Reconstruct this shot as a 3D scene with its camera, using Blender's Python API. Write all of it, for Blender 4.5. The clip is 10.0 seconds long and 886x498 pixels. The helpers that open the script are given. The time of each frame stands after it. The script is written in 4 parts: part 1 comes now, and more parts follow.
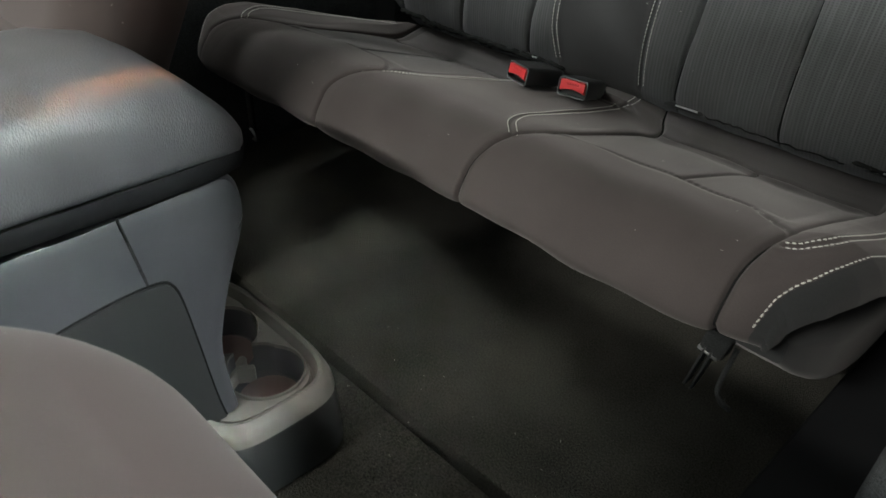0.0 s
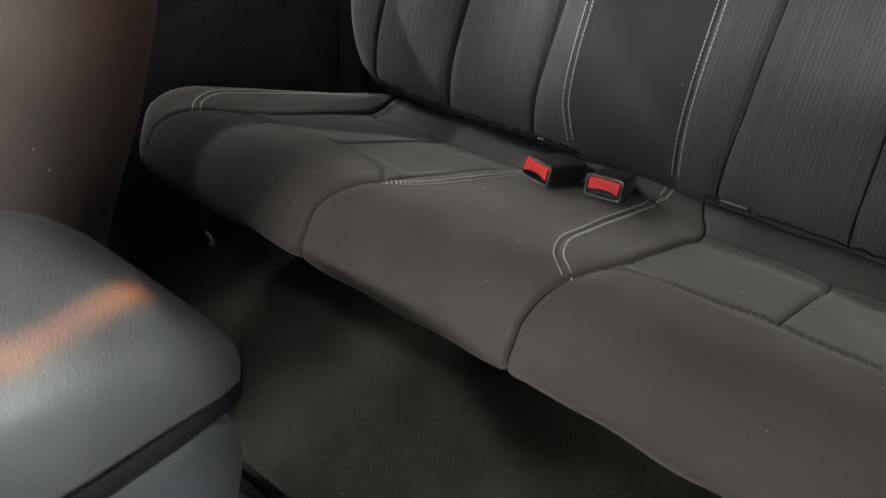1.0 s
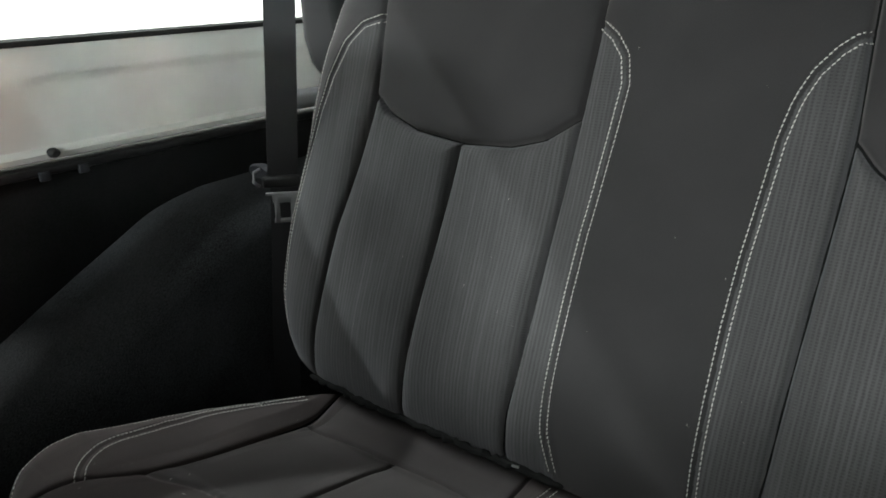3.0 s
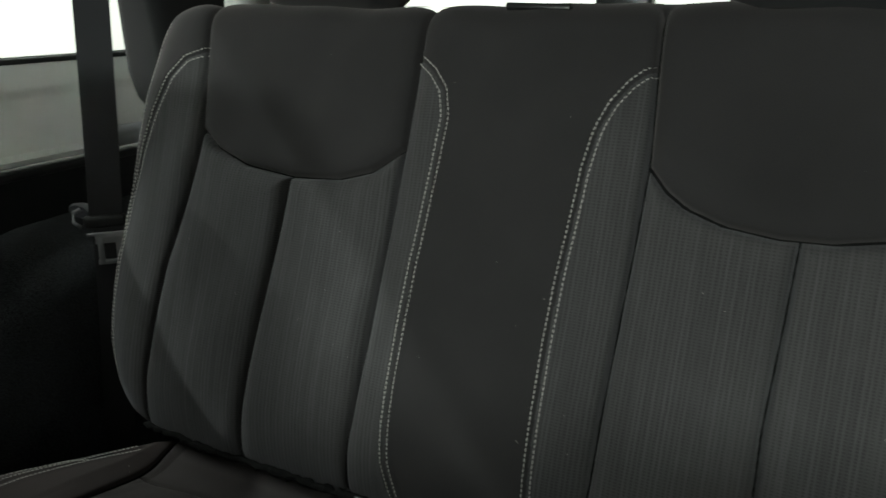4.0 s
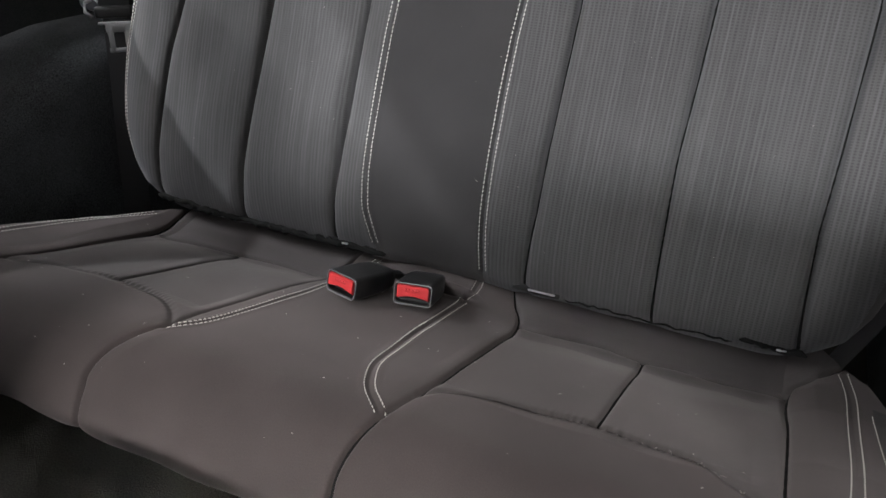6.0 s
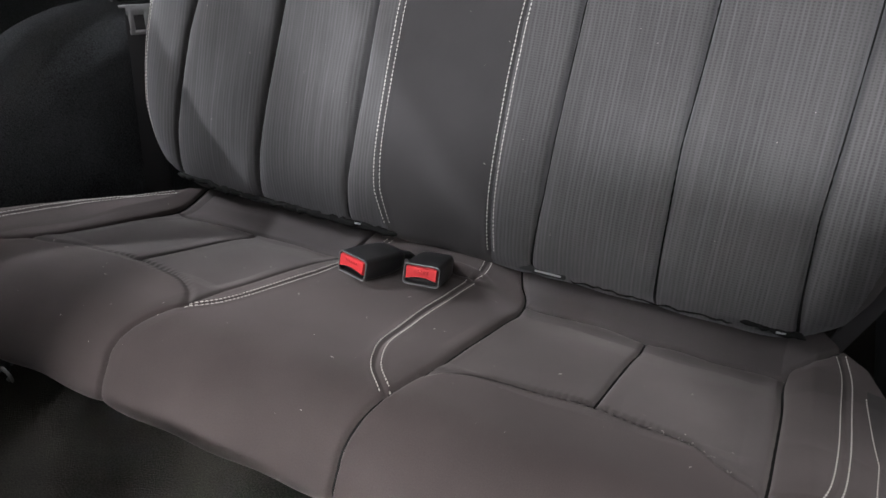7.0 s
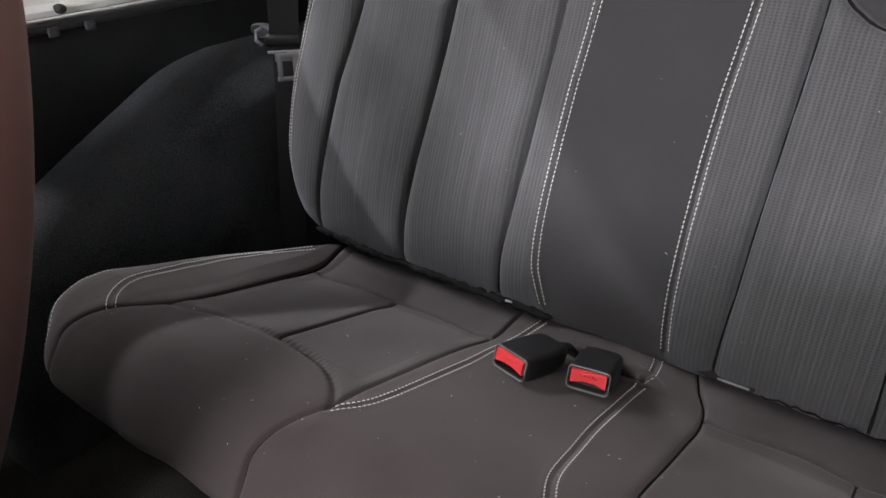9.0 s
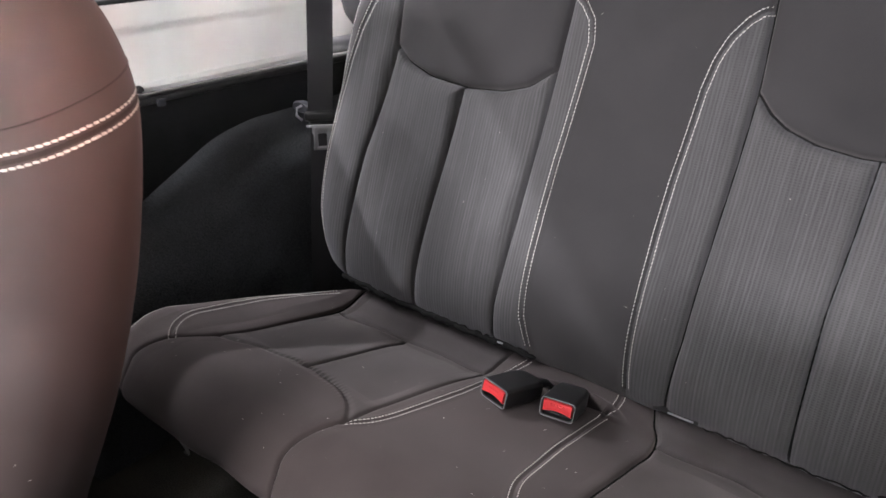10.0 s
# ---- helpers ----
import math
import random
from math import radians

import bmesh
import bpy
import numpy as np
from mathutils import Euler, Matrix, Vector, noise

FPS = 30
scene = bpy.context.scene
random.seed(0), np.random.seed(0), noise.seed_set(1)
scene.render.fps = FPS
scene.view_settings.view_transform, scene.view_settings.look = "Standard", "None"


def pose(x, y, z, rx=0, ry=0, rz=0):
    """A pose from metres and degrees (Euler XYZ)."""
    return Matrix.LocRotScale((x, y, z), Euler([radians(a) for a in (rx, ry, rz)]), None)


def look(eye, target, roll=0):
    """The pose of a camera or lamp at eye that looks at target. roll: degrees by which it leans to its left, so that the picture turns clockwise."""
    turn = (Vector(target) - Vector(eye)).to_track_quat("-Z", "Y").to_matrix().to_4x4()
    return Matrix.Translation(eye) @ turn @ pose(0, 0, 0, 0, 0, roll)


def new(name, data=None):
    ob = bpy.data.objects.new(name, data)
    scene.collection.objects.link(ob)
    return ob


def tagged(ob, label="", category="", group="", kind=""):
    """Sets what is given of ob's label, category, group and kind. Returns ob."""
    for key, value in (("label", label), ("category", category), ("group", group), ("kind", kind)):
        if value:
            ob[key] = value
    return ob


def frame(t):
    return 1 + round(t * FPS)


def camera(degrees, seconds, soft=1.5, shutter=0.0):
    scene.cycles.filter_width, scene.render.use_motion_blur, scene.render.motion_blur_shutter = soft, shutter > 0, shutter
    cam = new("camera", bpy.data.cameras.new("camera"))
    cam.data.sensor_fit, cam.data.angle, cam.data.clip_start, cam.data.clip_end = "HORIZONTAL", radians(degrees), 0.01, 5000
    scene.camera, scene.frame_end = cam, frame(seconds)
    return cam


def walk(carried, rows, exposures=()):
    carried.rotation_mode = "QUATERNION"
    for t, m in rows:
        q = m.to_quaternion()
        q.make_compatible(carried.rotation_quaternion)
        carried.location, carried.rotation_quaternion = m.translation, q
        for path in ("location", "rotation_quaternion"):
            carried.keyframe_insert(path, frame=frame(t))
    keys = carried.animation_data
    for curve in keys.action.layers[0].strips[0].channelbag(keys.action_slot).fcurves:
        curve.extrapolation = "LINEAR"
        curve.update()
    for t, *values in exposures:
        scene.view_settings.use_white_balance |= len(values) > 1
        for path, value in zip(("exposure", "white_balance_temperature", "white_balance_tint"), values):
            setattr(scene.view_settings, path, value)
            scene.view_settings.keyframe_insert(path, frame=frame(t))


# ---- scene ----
cam = camera(61.1, 10.0, 1.5, 0.25)
PATH = [
    (0, (0.641, -0.939, 0.656), (-0.55, 0.225, -0.452), 1.3),
    (0.5, (0.533, -0.915, 0.668), (-0.583, 0.322, -0.437), 1.3),
    (1, (0.406, -0.838, 0.677), (-0.672, 0.458, -0.4), 1.4),
    (1.5, (0.33, -0.771, 0.692), (-0.775, 0.613, -0.237), 1.1),
    (2, (0.28, -0.724, 0.693), (-0.886, 0.702, -0.087), 0.3),
    (3.5, (0.239, -0.614, 0.822), (-0.754, 0.981, 0.135), 0.0),
    (4, (0.277, -0.618, 0.795), (-0.531, 1.095, 0.153), 1.0),
    (4.5, (0.323, -0.631, 0.771), (-0.405, 1.12, 0.136), 1.2),
    (5, (0.354, -0.668, 0.745), (-0.369, 1.06, 0.042), 1.1),
    (5.5, (0.377, -0.728, 0.704), (-0.364, 0.93, -0.135), 1.0),
    (6.8, (0.409, -0.773, 0.719), (-0.373, 0.786, -0.26), 1.2),
    (7, (0.413, -0.768, 0.729), (-0.383, 0.777, -0.261), 0.6),
    (7.5, (0.367, -0.771, 0.751), (-0.448, 0.766, -0.236), 0.6),
    (8, (0.306, -0.717, 0.745), (-0.581, 0.787, -0.231), 0.2),
    (8.5, (0.281, -0.695, 0.744), (-0.679, 0.763, -0.232), 0.1),
    (9, (0.285, -0.692, 0.757), (-0.746, 0.723, -0.209), -0.3),
    (9.5, (0.321, -0.702, 0.781), (-0.758, 0.706, -0.142), -0.2),
    (10, (0.407, -0.796, 0.855), (-0.715, 0.614, -0.014), 0.2),
]
EXPOSURES = [(0.0, -0.56, 6550, -2), (0.5, -0.38, 6600, -1), (1.0, -0.52, 6650, -2), (2.0, 0.05, 6700, 0), (3.5, -1.4, 6300, -1), (4.0, -1.7, 6600, -6), (4.5, -1.3, 6700, -10), (5.0, -0.92, 6650, -5), (5.5, -0.45, 6550, 4), (7.0, 0.08, 6400, 12), (8.0, 0.02, 6400, 12), (9.0, -0.06, 6450, 13), (10.0, 0.16, 6500, 16)]
walk(cam, [(t, look(eye, target, roll)) for t, eye, target, roll in PATH], EXPOSURES)

# ---- world and lamps ----
world = bpy.data.worlds.new("showroom_daylight")
scene.world = world
world.use_nodes = True
bg = world.node_tree.nodes["Background"]
bg.inputs["Color"].default_value = (1.0, 0.99, 0.97, 1)
bg.inputs["Strength"].default_value = 0.3


def area_lamp(name, eye, target, sx, sy, watts, colour, spread=180, roll=0):
    data = bpy.data.lights.new(name, "AREA")
    data.shape, data.size, data.size_y, data.energy, data.color = "RECTANGLE", sx, sy, watts, colour
    data.spread = radians(spread)
    ob = new(name, data)
    ob.matrix_world = look(eye, target, roll)
    return ob


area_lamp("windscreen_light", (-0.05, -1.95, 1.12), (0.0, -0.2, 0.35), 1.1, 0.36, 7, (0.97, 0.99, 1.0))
area_lamp("hall_front_lamp", (0.5, -6.5, 2.0), (0.2, 0.0, 0.5), 1.0, 0.36, 585, (0.97, 0.98, 1.0))
# unseen fill ahead of the windscreen, added to brighten the bench cushion
area_lamp("cushion_fill_front", (0.3, -4.5, 2.935), (0.05, -0.3, 0.3), 1.6, 0.09, 310, (1.0, 0.95, 0.93))
area_lamp("hall_ceiling_lamp_near", (-3.45, -1.8, 3.5), (-0.2, -1.8, 0.6), 2.6, 0.09, 280, (0.96, 0.98, 1.0))
area_lamp("hall_ceiling_lamp_far", (-6.2, -2.0, 3.5), (-0.2, -2.0, 0.5), 2.6, 0.08, 205, (0.96, 0.98, 1.0))
area_lamp("hall_ceiling_lamp_overhead", (-2.1, -1.5, 3.5), (-0.4, -1.5, 0.4), 2.0, 0.5, 210, (0.96, 0.98, 1.0))
# two unseen narrow fills, added to brighten the left hard top sill
area_lamp("sill_fill_front", (3.3, -2.3, 1.72), (-0.74, -0.07, 0.62), 0.45, 0.22, 0.165, (1.0, 0.99, 0.97), 3)
area_lamp("sill_fill_rear", (3.2, -3.3, 1.62), (-0.74, 0.29, 0.62), 0.35, 0.20, 0.135, (1.0, 0.99, 0.97), 3)
# added thin beam that lays the lid's orange reflection down as a fixed streak
area_lamp("lid_streak_lamp", (3.0, -1.0, 3.0), (0.093, -0.812, 0.443), 0.26, 0.004, 0.19, (1.0, 0.27, 0.08), 0.33, 8.4)
# unseen narrow fill through the driver door, added to brighten the console
area_lamp("console_fill", (3.2, -0.92, 2.85), (0.20, -0.88, 0.28), 0.25, 0.25, 2.8, (0.95, 0.97, 1.0), 11)
area_lamp("open_door_light", (0.84, -1.40, 0.74), (0.0, -0.95, 0.30), 0.6, 0.7, 0.95, (0.95, 0.97, 1.0))
# unseen beam, added to put the pool of light on the rear carpet
area_lamp("floor_fill", (3.0, -2.2, 2.6), (0.0, -0.41, 0.0), 0.3, 0.3, 0.52, (1.0, 0.97, 0.94), 6)
# unseen fill through the right window, added for the cushion and backrest foot
area_lamp("backrest_foot_fill", (2.4, -2.0, 2.9), (0.22, -0.05, 0.27), 0.4, 0.3, 0.62, (1.0, 0.99, 0.97), 13)
area_lamp("hall_warm_lamp", (3.0, -1.6, 0.98), (-0.16, -0.68, 0.83), 0.3, 0.2, 1.75, (1.0, 0.58, 0.46), 13.5)


# ---- materials ----
def material(name, build):
    m = bpy.data.materials.new(name)
    m.use_nodes = True
    nt = m.node_tree
    p = nt.nodes["Principled BSDF"]
    build(nt, p)
    return m


def node(nt, kind, **values):
    n = nt.nodes.new(kind)
    for key, v in values.items():
        if key in n.inputs:
            n.inputs[key].default_value = v
        else:
            n.operation = v
    return n


def ramp(nt, source, stops):
    r = nt.nodes.new("ShaderNodeValToRGB")
    el = r.color_ramp.elements
    while len(el) < len(stops):
        el.new(0.5)
    for e, (pos, col) in zip(el, stops):
        e.position, e.color = pos, (*col, 1)
    nt.links.new(source, r.inputs["Fac"])
    return r


def bump(nt, p, source, strength, distance):
    b = node(nt, "ShaderNodeBump", Strength=strength, Distance=distance)
    nt.links.new(source, b.inputs["Height"])
    nt.links.new(b.outputs["Normal"], p.inputs["Normal"])
    return b


def mix_math(nt, op, a, b):
    n = node(nt, "ShaderNodeMath", operation=op)
    for k, v in enumerate((a, b)):
        if isinstance(v, (int, float)):
            n.inputs[k].default_value = v
        else:
            nt.links.new(v, n.inputs[k])
    return n.outputs[0]


def cloth(name, dark, light, rough=0.9, sheen=0.25, tint=(0.6, 0.55, 0.55)):
    """Smooth, tight woven cloth with a fine grain and faint soiling; UV in metres."""
    def build(nt, p):
        uv = node(nt, "ShaderNodeUVMap")
        fine = node(nt, "ShaderNodeTexNoise", Scale=900.0, Detail=2.0)
        big = node(nt, "ShaderNodeTexNoise", Scale=9.0, Detail=4.0)
        nt.links.new(uv.outputs["UV"], fine.inputs["Vector"])
        nt.links.new(uv.outputs["UV"], big.inputs["Vector"])
        f = mix_math(nt, "ADD", mix_math(nt, "MULTIPLY", fine.outputs["Fac"], 0.45), mix_math(nt, "MULTIPLY", big.outputs["Fac"], 0.55))
        r = ramp(nt, f, [(0.3, dark), (0.7, light)])
        nt.links.new(r.outputs["Color"], p.inputs["Base Color"])
        p.inputs["Roughness"].default_value = rough
        p.inputs["Specular IOR Level"].default_value = 0.25
        p.inputs["Sheen Weight"].default_value = sheen
        p.inputs["Sheen Roughness"].default_value = 0.5
        p.inputs["Sheen Tint"].default_value = (*tint, 1)
        bump(nt, p, fine.outputs["Fac"], 0.25, 0.0006)
    return material(name, build)


def ribbed(name, dark, light):
    """Ribbed cloth: pale threads at uneven spacing run lengthwise over a fine dotted weave; UV in metres."""
    def build(nt, p):
        uv = node(nt, "ShaderNodeUVMap")

        def stretched(sx, sy, detail, low=0.0, high=1.0):
            m = node(nt, "ShaderNodeMapping")
            m.inputs["Scale"].default_value = (sx, sy, 1.0)
            n = node(nt, "ShaderNodeTexNoise", Scale=1.0, Detail=detail)
            nt.links.new(uv.outputs["UV"], m.inputs["Vector"])
            nt.links.new(m.outputs["Vector"], n.inputs["Vector"])
            r = node(nt, "ShaderNodeMapRange")
            r.inputs["From Min"].default_value, r.inputs["From Max"].default_value = low, high
            nt.links.new(n.outputs["Fac"], r.inputs["Value"])
            return r.outputs["Result"]

        def bands(axis, scale):
            w = node(nt, "ShaderNodeTexWave", Scale=scale, Distortion=0.9)
            w.bands_direction = axis
            w.inputs["Detail Scale"].default_value = 2.0
            nt.links.new(uv.outputs["UV"], w.inputs["Vector"])
            return w.outputs["Fac"]

        threads = stretched(400.0, 4.0, 1.0, 0.45, 0.72)
        strands = stretched(900.0, 40.0, 1.0, 0.30, 0.72)
        strength = stretched(130.0, 3.0, 1.0, 0.30, 0.70)
        broad = stretched(60.0, 2.0, 2.0)
        wear = stretched(8.0, 8.0, 4.0)
        rib = bands("X", 62.0)
        raised = mix_math(nt, "MULTIPLY", rib, mix_math(nt, "ADD", mix_math(nt, "MULTIPLY", strength, 0.6), 0.60))
        dots = mix_math(nt, "MULTIPLY", mix_math(nt, "SUBTRACT", 1.0, rib), bands("Y", 104.0))
        f = mix_math(nt, "ADD", mix_math(nt, "MULTIPLY", threads, 0.10), mix_math(nt, "MULTIPLY", strands, 0.10))
        f = mix_math(nt, "ADD", f, mix_math(nt, "MULTIPLY", raised, 0.30))
        f = mix_math(nt, "ADD", f, mix_math(nt, "MULTIPLY", dots, 0.24))
        f = mix_math(nt, "ADD", f, mix_math(nt, "ADD", mix_math(nt, "MULTIPLY", broad, 0.08), mix_math(nt, "MULTIPLY", wear, 0.20)))
        r = ramp(nt, f, [(0.12, dark), (0.76, light)])
        nt.links.new(r.outputs["Color"], p.inputs["Base Color"])
        p.inputs["Roughness"].default_value = 0.85
        p.inputs["Specular IOR Level"].default_value = 0.3
        p.inputs["Sheen Weight"].default_value = 0.25
        p.inputs["Sheen Tint"].default_value = (0.6, 0.6, 0.65, 1)
        bump(nt, p, f, 0.35, 0.0009)
    return material(name, build)


def carpet(name, dark, light, scale=700.0, depth=0.003, sheen=0.15):
    def build(nt, p):
        co = node(nt, "ShaderNodeTexCoord")
        fine = node(nt, "ShaderNodeTexNoise", Scale=scale, Detail=3.0)
        big = node(nt, "ShaderNodeTexNoise", Scale=7.0, Detail=4.0)
        nt.links.new(co.outputs["Object"], fine.inputs["Vector"])
        nt.links.new(co.outputs["Object"], big.inputs["Vector"])
        f = mix_math(nt, "ADD", mix_math(nt, "MULTIPLY", fine.outputs["Fac"], 0.6), mix_math(nt, "MULTIPLY", big.outputs["Fac"], 0.4))
        r = ramp(nt, f, [(0.35, dark), (0.7, light)])
        nt.links.new(r.outputs["Color"], p.inputs["Base Color"])
        p.inputs["Roughness"].default_value = 0.97
        p.inputs["Specular IOR Level"].default_value = 0.1
        p.inputs["Sheen Weight"].default_value = sheen
        bump(nt, p, fine.outputs["Fac"], 0.8, depth)
    return material(name, build)


def plastic(name, dark, light, rough=0.45, grain=900.0, depth=0.00008, spec=0.5, metal=0.0):
    def build(nt, p):
        co = node(nt, "ShaderNodeTexCoord")
        fine = node(nt, "ShaderNodeTexVoronoi", Scale=grain)
        big = node(nt, "ShaderNodeTexNoise", Scale=14.0, Detail=5.0)
        nt.links.new(co.outputs["Object"], fine.inputs["Vector"])
        nt.links.new(co.outputs["Object"], big.inputs["Vector"])
        r = ramp(nt, big.outputs["Fac"], [(0.3, dark), (0.7, light)])
        nt.links.new(r.outputs["Color"], p.inputs["Base Color"])
        rr = node(nt, "ShaderNodeMapRange")
        rr.inputs["To Min"].default_value, rr.inputs["To Max"].default_value = rough * 0.85, min(1, rough * 1.2)
        nt.links.new(big.outputs["Fac"], rr.inputs["Value"])
        nt.links.new(rr.outputs["Result"], p.inputs["Roughness"])
        p.inputs["Specular IOR Level"].default_value = spec
        p.inputs["Metallic"].default_value = metal
        bump(nt, p, fine.outputs["Distance"], 0.35, depth)
    return material(name, build)


CLOTH = cloth("smooth_charcoal_cloth", (0.035, 0.0285, 0.028), (0.060, 0.0490, 0.0485))
CLOTH_BACK = cloth("charcoal_backrest_cloth", (0.0254, 0.0240, 0.0249), (0.0412, 0.0389, 0.0403))
RIBBED = ribbed("ribbed_charcoal_cloth", (0.0275, 0.0267, 0.0272), (0.103, 0.1000, 0.1023))
INSET = cloth("cool_inset_cloth", (0.038, 0.0335, 0.0338), (0.065, 0.0575, 0.0580))
SEAM_CLOTH = cloth("black_seam_lining_and_shade", (0.003, 0.003, 0.003), (0.006, 0.006, 0.006), sheen=0.0)
SIDE_CLOTH = cloth("black_side_cloth", (0.014, 0.014, 0.015), (0.024, 0.024, 0.025))
FRONT_CLOTH = cloth("front_seat_cloth", (0.046, 0.035, 0.0335), (0.069, 0.053, 0.051), rough=0.85, sheen=0.1)
FRONT_SEAM = cloth("brown_black_seam", (0.024, 0.018, 0.017), (0.036, 0.027, 0.026), sheen=0.0)
THREAD = cloth("pale_thread", (0.45, 0.435, 0.40), (0.61, 0.59, 0.55), sheen=0.1)
CARPET = carpet("black_floor_carpet", (0.0060, 0.0056, 0.0048), (0.074, 0.069, 0.060), scale=480.0, sheen=0.03)
ARCH_CARPET = carpet("black_arch_carpet", (0.018, 0.0192, 0.0206), (0.118, 0.1255, 0.1355), scale=520.0, depth=0.004, sheen=0.04)
LINER = carpet("black_trim_carpet", (0.0092, 0.0096, 0.0100), (0.033, 0.0343, 0.0355), sheen=0.03)
CONSOLE = plastic("grained_console_plastic", (0.030, 0.031, 0.036), (0.044, 0.045, 0.051), rough=0.40, grain=420.0, depth=0.00014)
CONSOLE_DARK = plastic("black_console_plastic", (0.010, 0.0106, 0.0112), (0.016, 0.0167, 0.0178), rough=0.55)

RIM_BLACK = plastic("black_lid_rim", (0.006, 0.006, 0.007), (0.010, 0.010, 0.011), rough=0.8, spec=0.12)


def vinyl_build(nt, p):
    """Crinkled leather-look vinyl: short wrinkles over fine pores."""
    co = node(nt, "ShaderNodeTexCoord")
    m = node(nt, "ShaderNodeMapping")
    m.inputs["Scale"].default_value = (1.0, 1.8, 1.0)
    nt.links.new(co.outputs["Object"], m.inputs["Vector"])
    warp = node(nt, "ShaderNodeTexNoise", Scale=260.0, Detail=3.0, Distortion=1.2)
    cells = node(nt, "ShaderNodeTexVoronoi", Scale=380.0)
    big = node(nt, "ShaderNodeTexNoise", Scale=14.0, Detail=5.0)
    for n in (warp, cells, big):
        nt.links.new(m.outputs["Vector"], n.inputs["Vector"])
    r = ramp(nt, big.outputs["Fac"], [(0.3, (0.061, 0.060, 0.067)), (0.7, (0.088, 0.087, 0.096))])
    nt.links.new(r.outputs["Color"], p.inputs["Base Color"])
    p.inputs["Roughness"].default_value = 0.44
    p.inputs["Specular IOR Level"].default_value = 0.8
    f = mix_math(nt, "ADD", mix_math(nt, "MULTIPLY", warp.outputs["Fac"], 0.7), mix_math(nt, "MULTIPLY", cells.outputs["Distance"], 0.5))
    bump(nt, p, f, 0.42, 0.0012)


LID_VINYL = material("console_lid_vinyl", vinyl_build)
CUP_GREY = plastic("grey_cup_tray_plastic", (0.135, 0.126, 0.118), (0.185, 0.173, 0.163), rough=0.36)
BLACK = plastic("black_moulded_plastic", (0.014, 0.014, 0.015), (0.024, 0.024, 0.025), rough=0.34)
RED = plastic("red_release_plastic", (0.80, 0.055, 0.062), (0.88, 0.075, 0.082), rough=0.30)
STEEL = plastic("bright_steel", (0.62, 0.62, 0.63), (0.75, 0.75, 0.76), rough=0.45, metal=1.0)
PLATED = plastic("bright_zinc_plate", (0.27, 0.27, 0.28), (0.38, 0.38, 0.39), rough=0.36, metal=0.35)
WORN_STEEL = plastic("worn_dark_steel", (0.035, 0.035, 0.035), (0.10, 0.10, 0.095), rough=0.5, metal=0.6)
WORN_PLASTIC = plastic("worn_grey_plastic", (0.13, 0.13, 0.133), (0.30, 0.30, 0.305), rough=0.22)
WEBBING = cloth("black_belt_webbing", (0.029, 0.029, 0.032), (0.044, 0.044, 0.048), rough=0.5)
HARDTOP = plastic("pale_grey_hardtop_lining", (0.74, 0.74, 0.71), (0.80, 0.80, 0.77), rough=0.7, grain=300.0)
PADDING = cloth("black_bar_padding", (0.010, 0.010, 0.011), (0.016, 0.016, 0.017))
RUBBER = plastic("black_rubber", (0.012, 0.012, 0.012), (0.022, 0.022, 0.022), rough=0.75)


def glass_build(nt, p):
    out = nt.nodes["Material Output"]
    mixer = nt.nodes.new("ShaderNodeMixShader")
    clear = nt.nodes.new("ShaderNodeBsdfTransparent")
    gloss = node(nt, "ShaderNodeBsdfGlossy", Roughness=0.02)
    fres = node(nt, "ShaderNodeFresnel", IOR=1.2)
    nt.links.new(fres.outputs["Fac"], mixer.inputs["Fac"])
    nt.links.new(clear.outputs[0], mixer.inputs[1])
    nt.links.new(gloss.outputs[0], mixer.inputs[2])
    nt.links.new(mixer.outputs[0], out.inputs["Surface"])


GLASS = material("window_glass", glass_build)


# ---- mesh helpers ----
def thing(name, label, category, at=(0, 0, 0), group="", kind=""):
    ob = new(name)
    ob.location = at
    return tagged(ob, label, category, group, kind)


def link_mesh(name, me, mat, parent=None, label="", smooth=True):
    me.materials.append(mat)
    if smooth:
        me.polygons.foreach_set("use_smooth", [True] * len(me.polygons))
    ob = new(name, me)
    if parent is not None:
        ob.parent = parent
        bpy.context.view_layer.update()
        ob.matrix_parent_inverse = parent.matrix_world.inverted()
    return tagged(ob, label)


def part(name, bm, mat, parent=None, label="", smooth=True, sharp=35):
    me = bpy.data.meshes.new(name)
    bmesh.ops.recalc_face_normals(bm, faces=bm.faces)
    if smooth:
        for e in bm.edges:
            if len(e.link_faces) == 2 and e.calc_face_angle(0) > radians(sharp):
                e.smooth = False
    bm.to_mesh(me)
    bm.free()
    return link_mesh(name, me, mat, parent, label, smooth)


def add_box(bm, size, m=None, bevel=0.0, segments=2):
    got = bmesh.ops.create_cube(bm, size=1.0)
    vs = got["verts"]
    for v in vs:
        v.co = Vector((v.co.x * size[0], v.co.y * size[1], v.co.z * size[2]))
    if bevel:
        es = list({e for v in vs for e in v.link_edges})
        made = bmesh.ops.bevel(bm, geom=es, offset=bevel, segments=segments, profile=0.5, affect="EDGES")
        vs = list({v for f in made["faces"] for v in f.verts} | {v for v in vs if v.is_valid})
    if m is not None:
        for v in vs:
            v.co = m @ v.co
    return vs


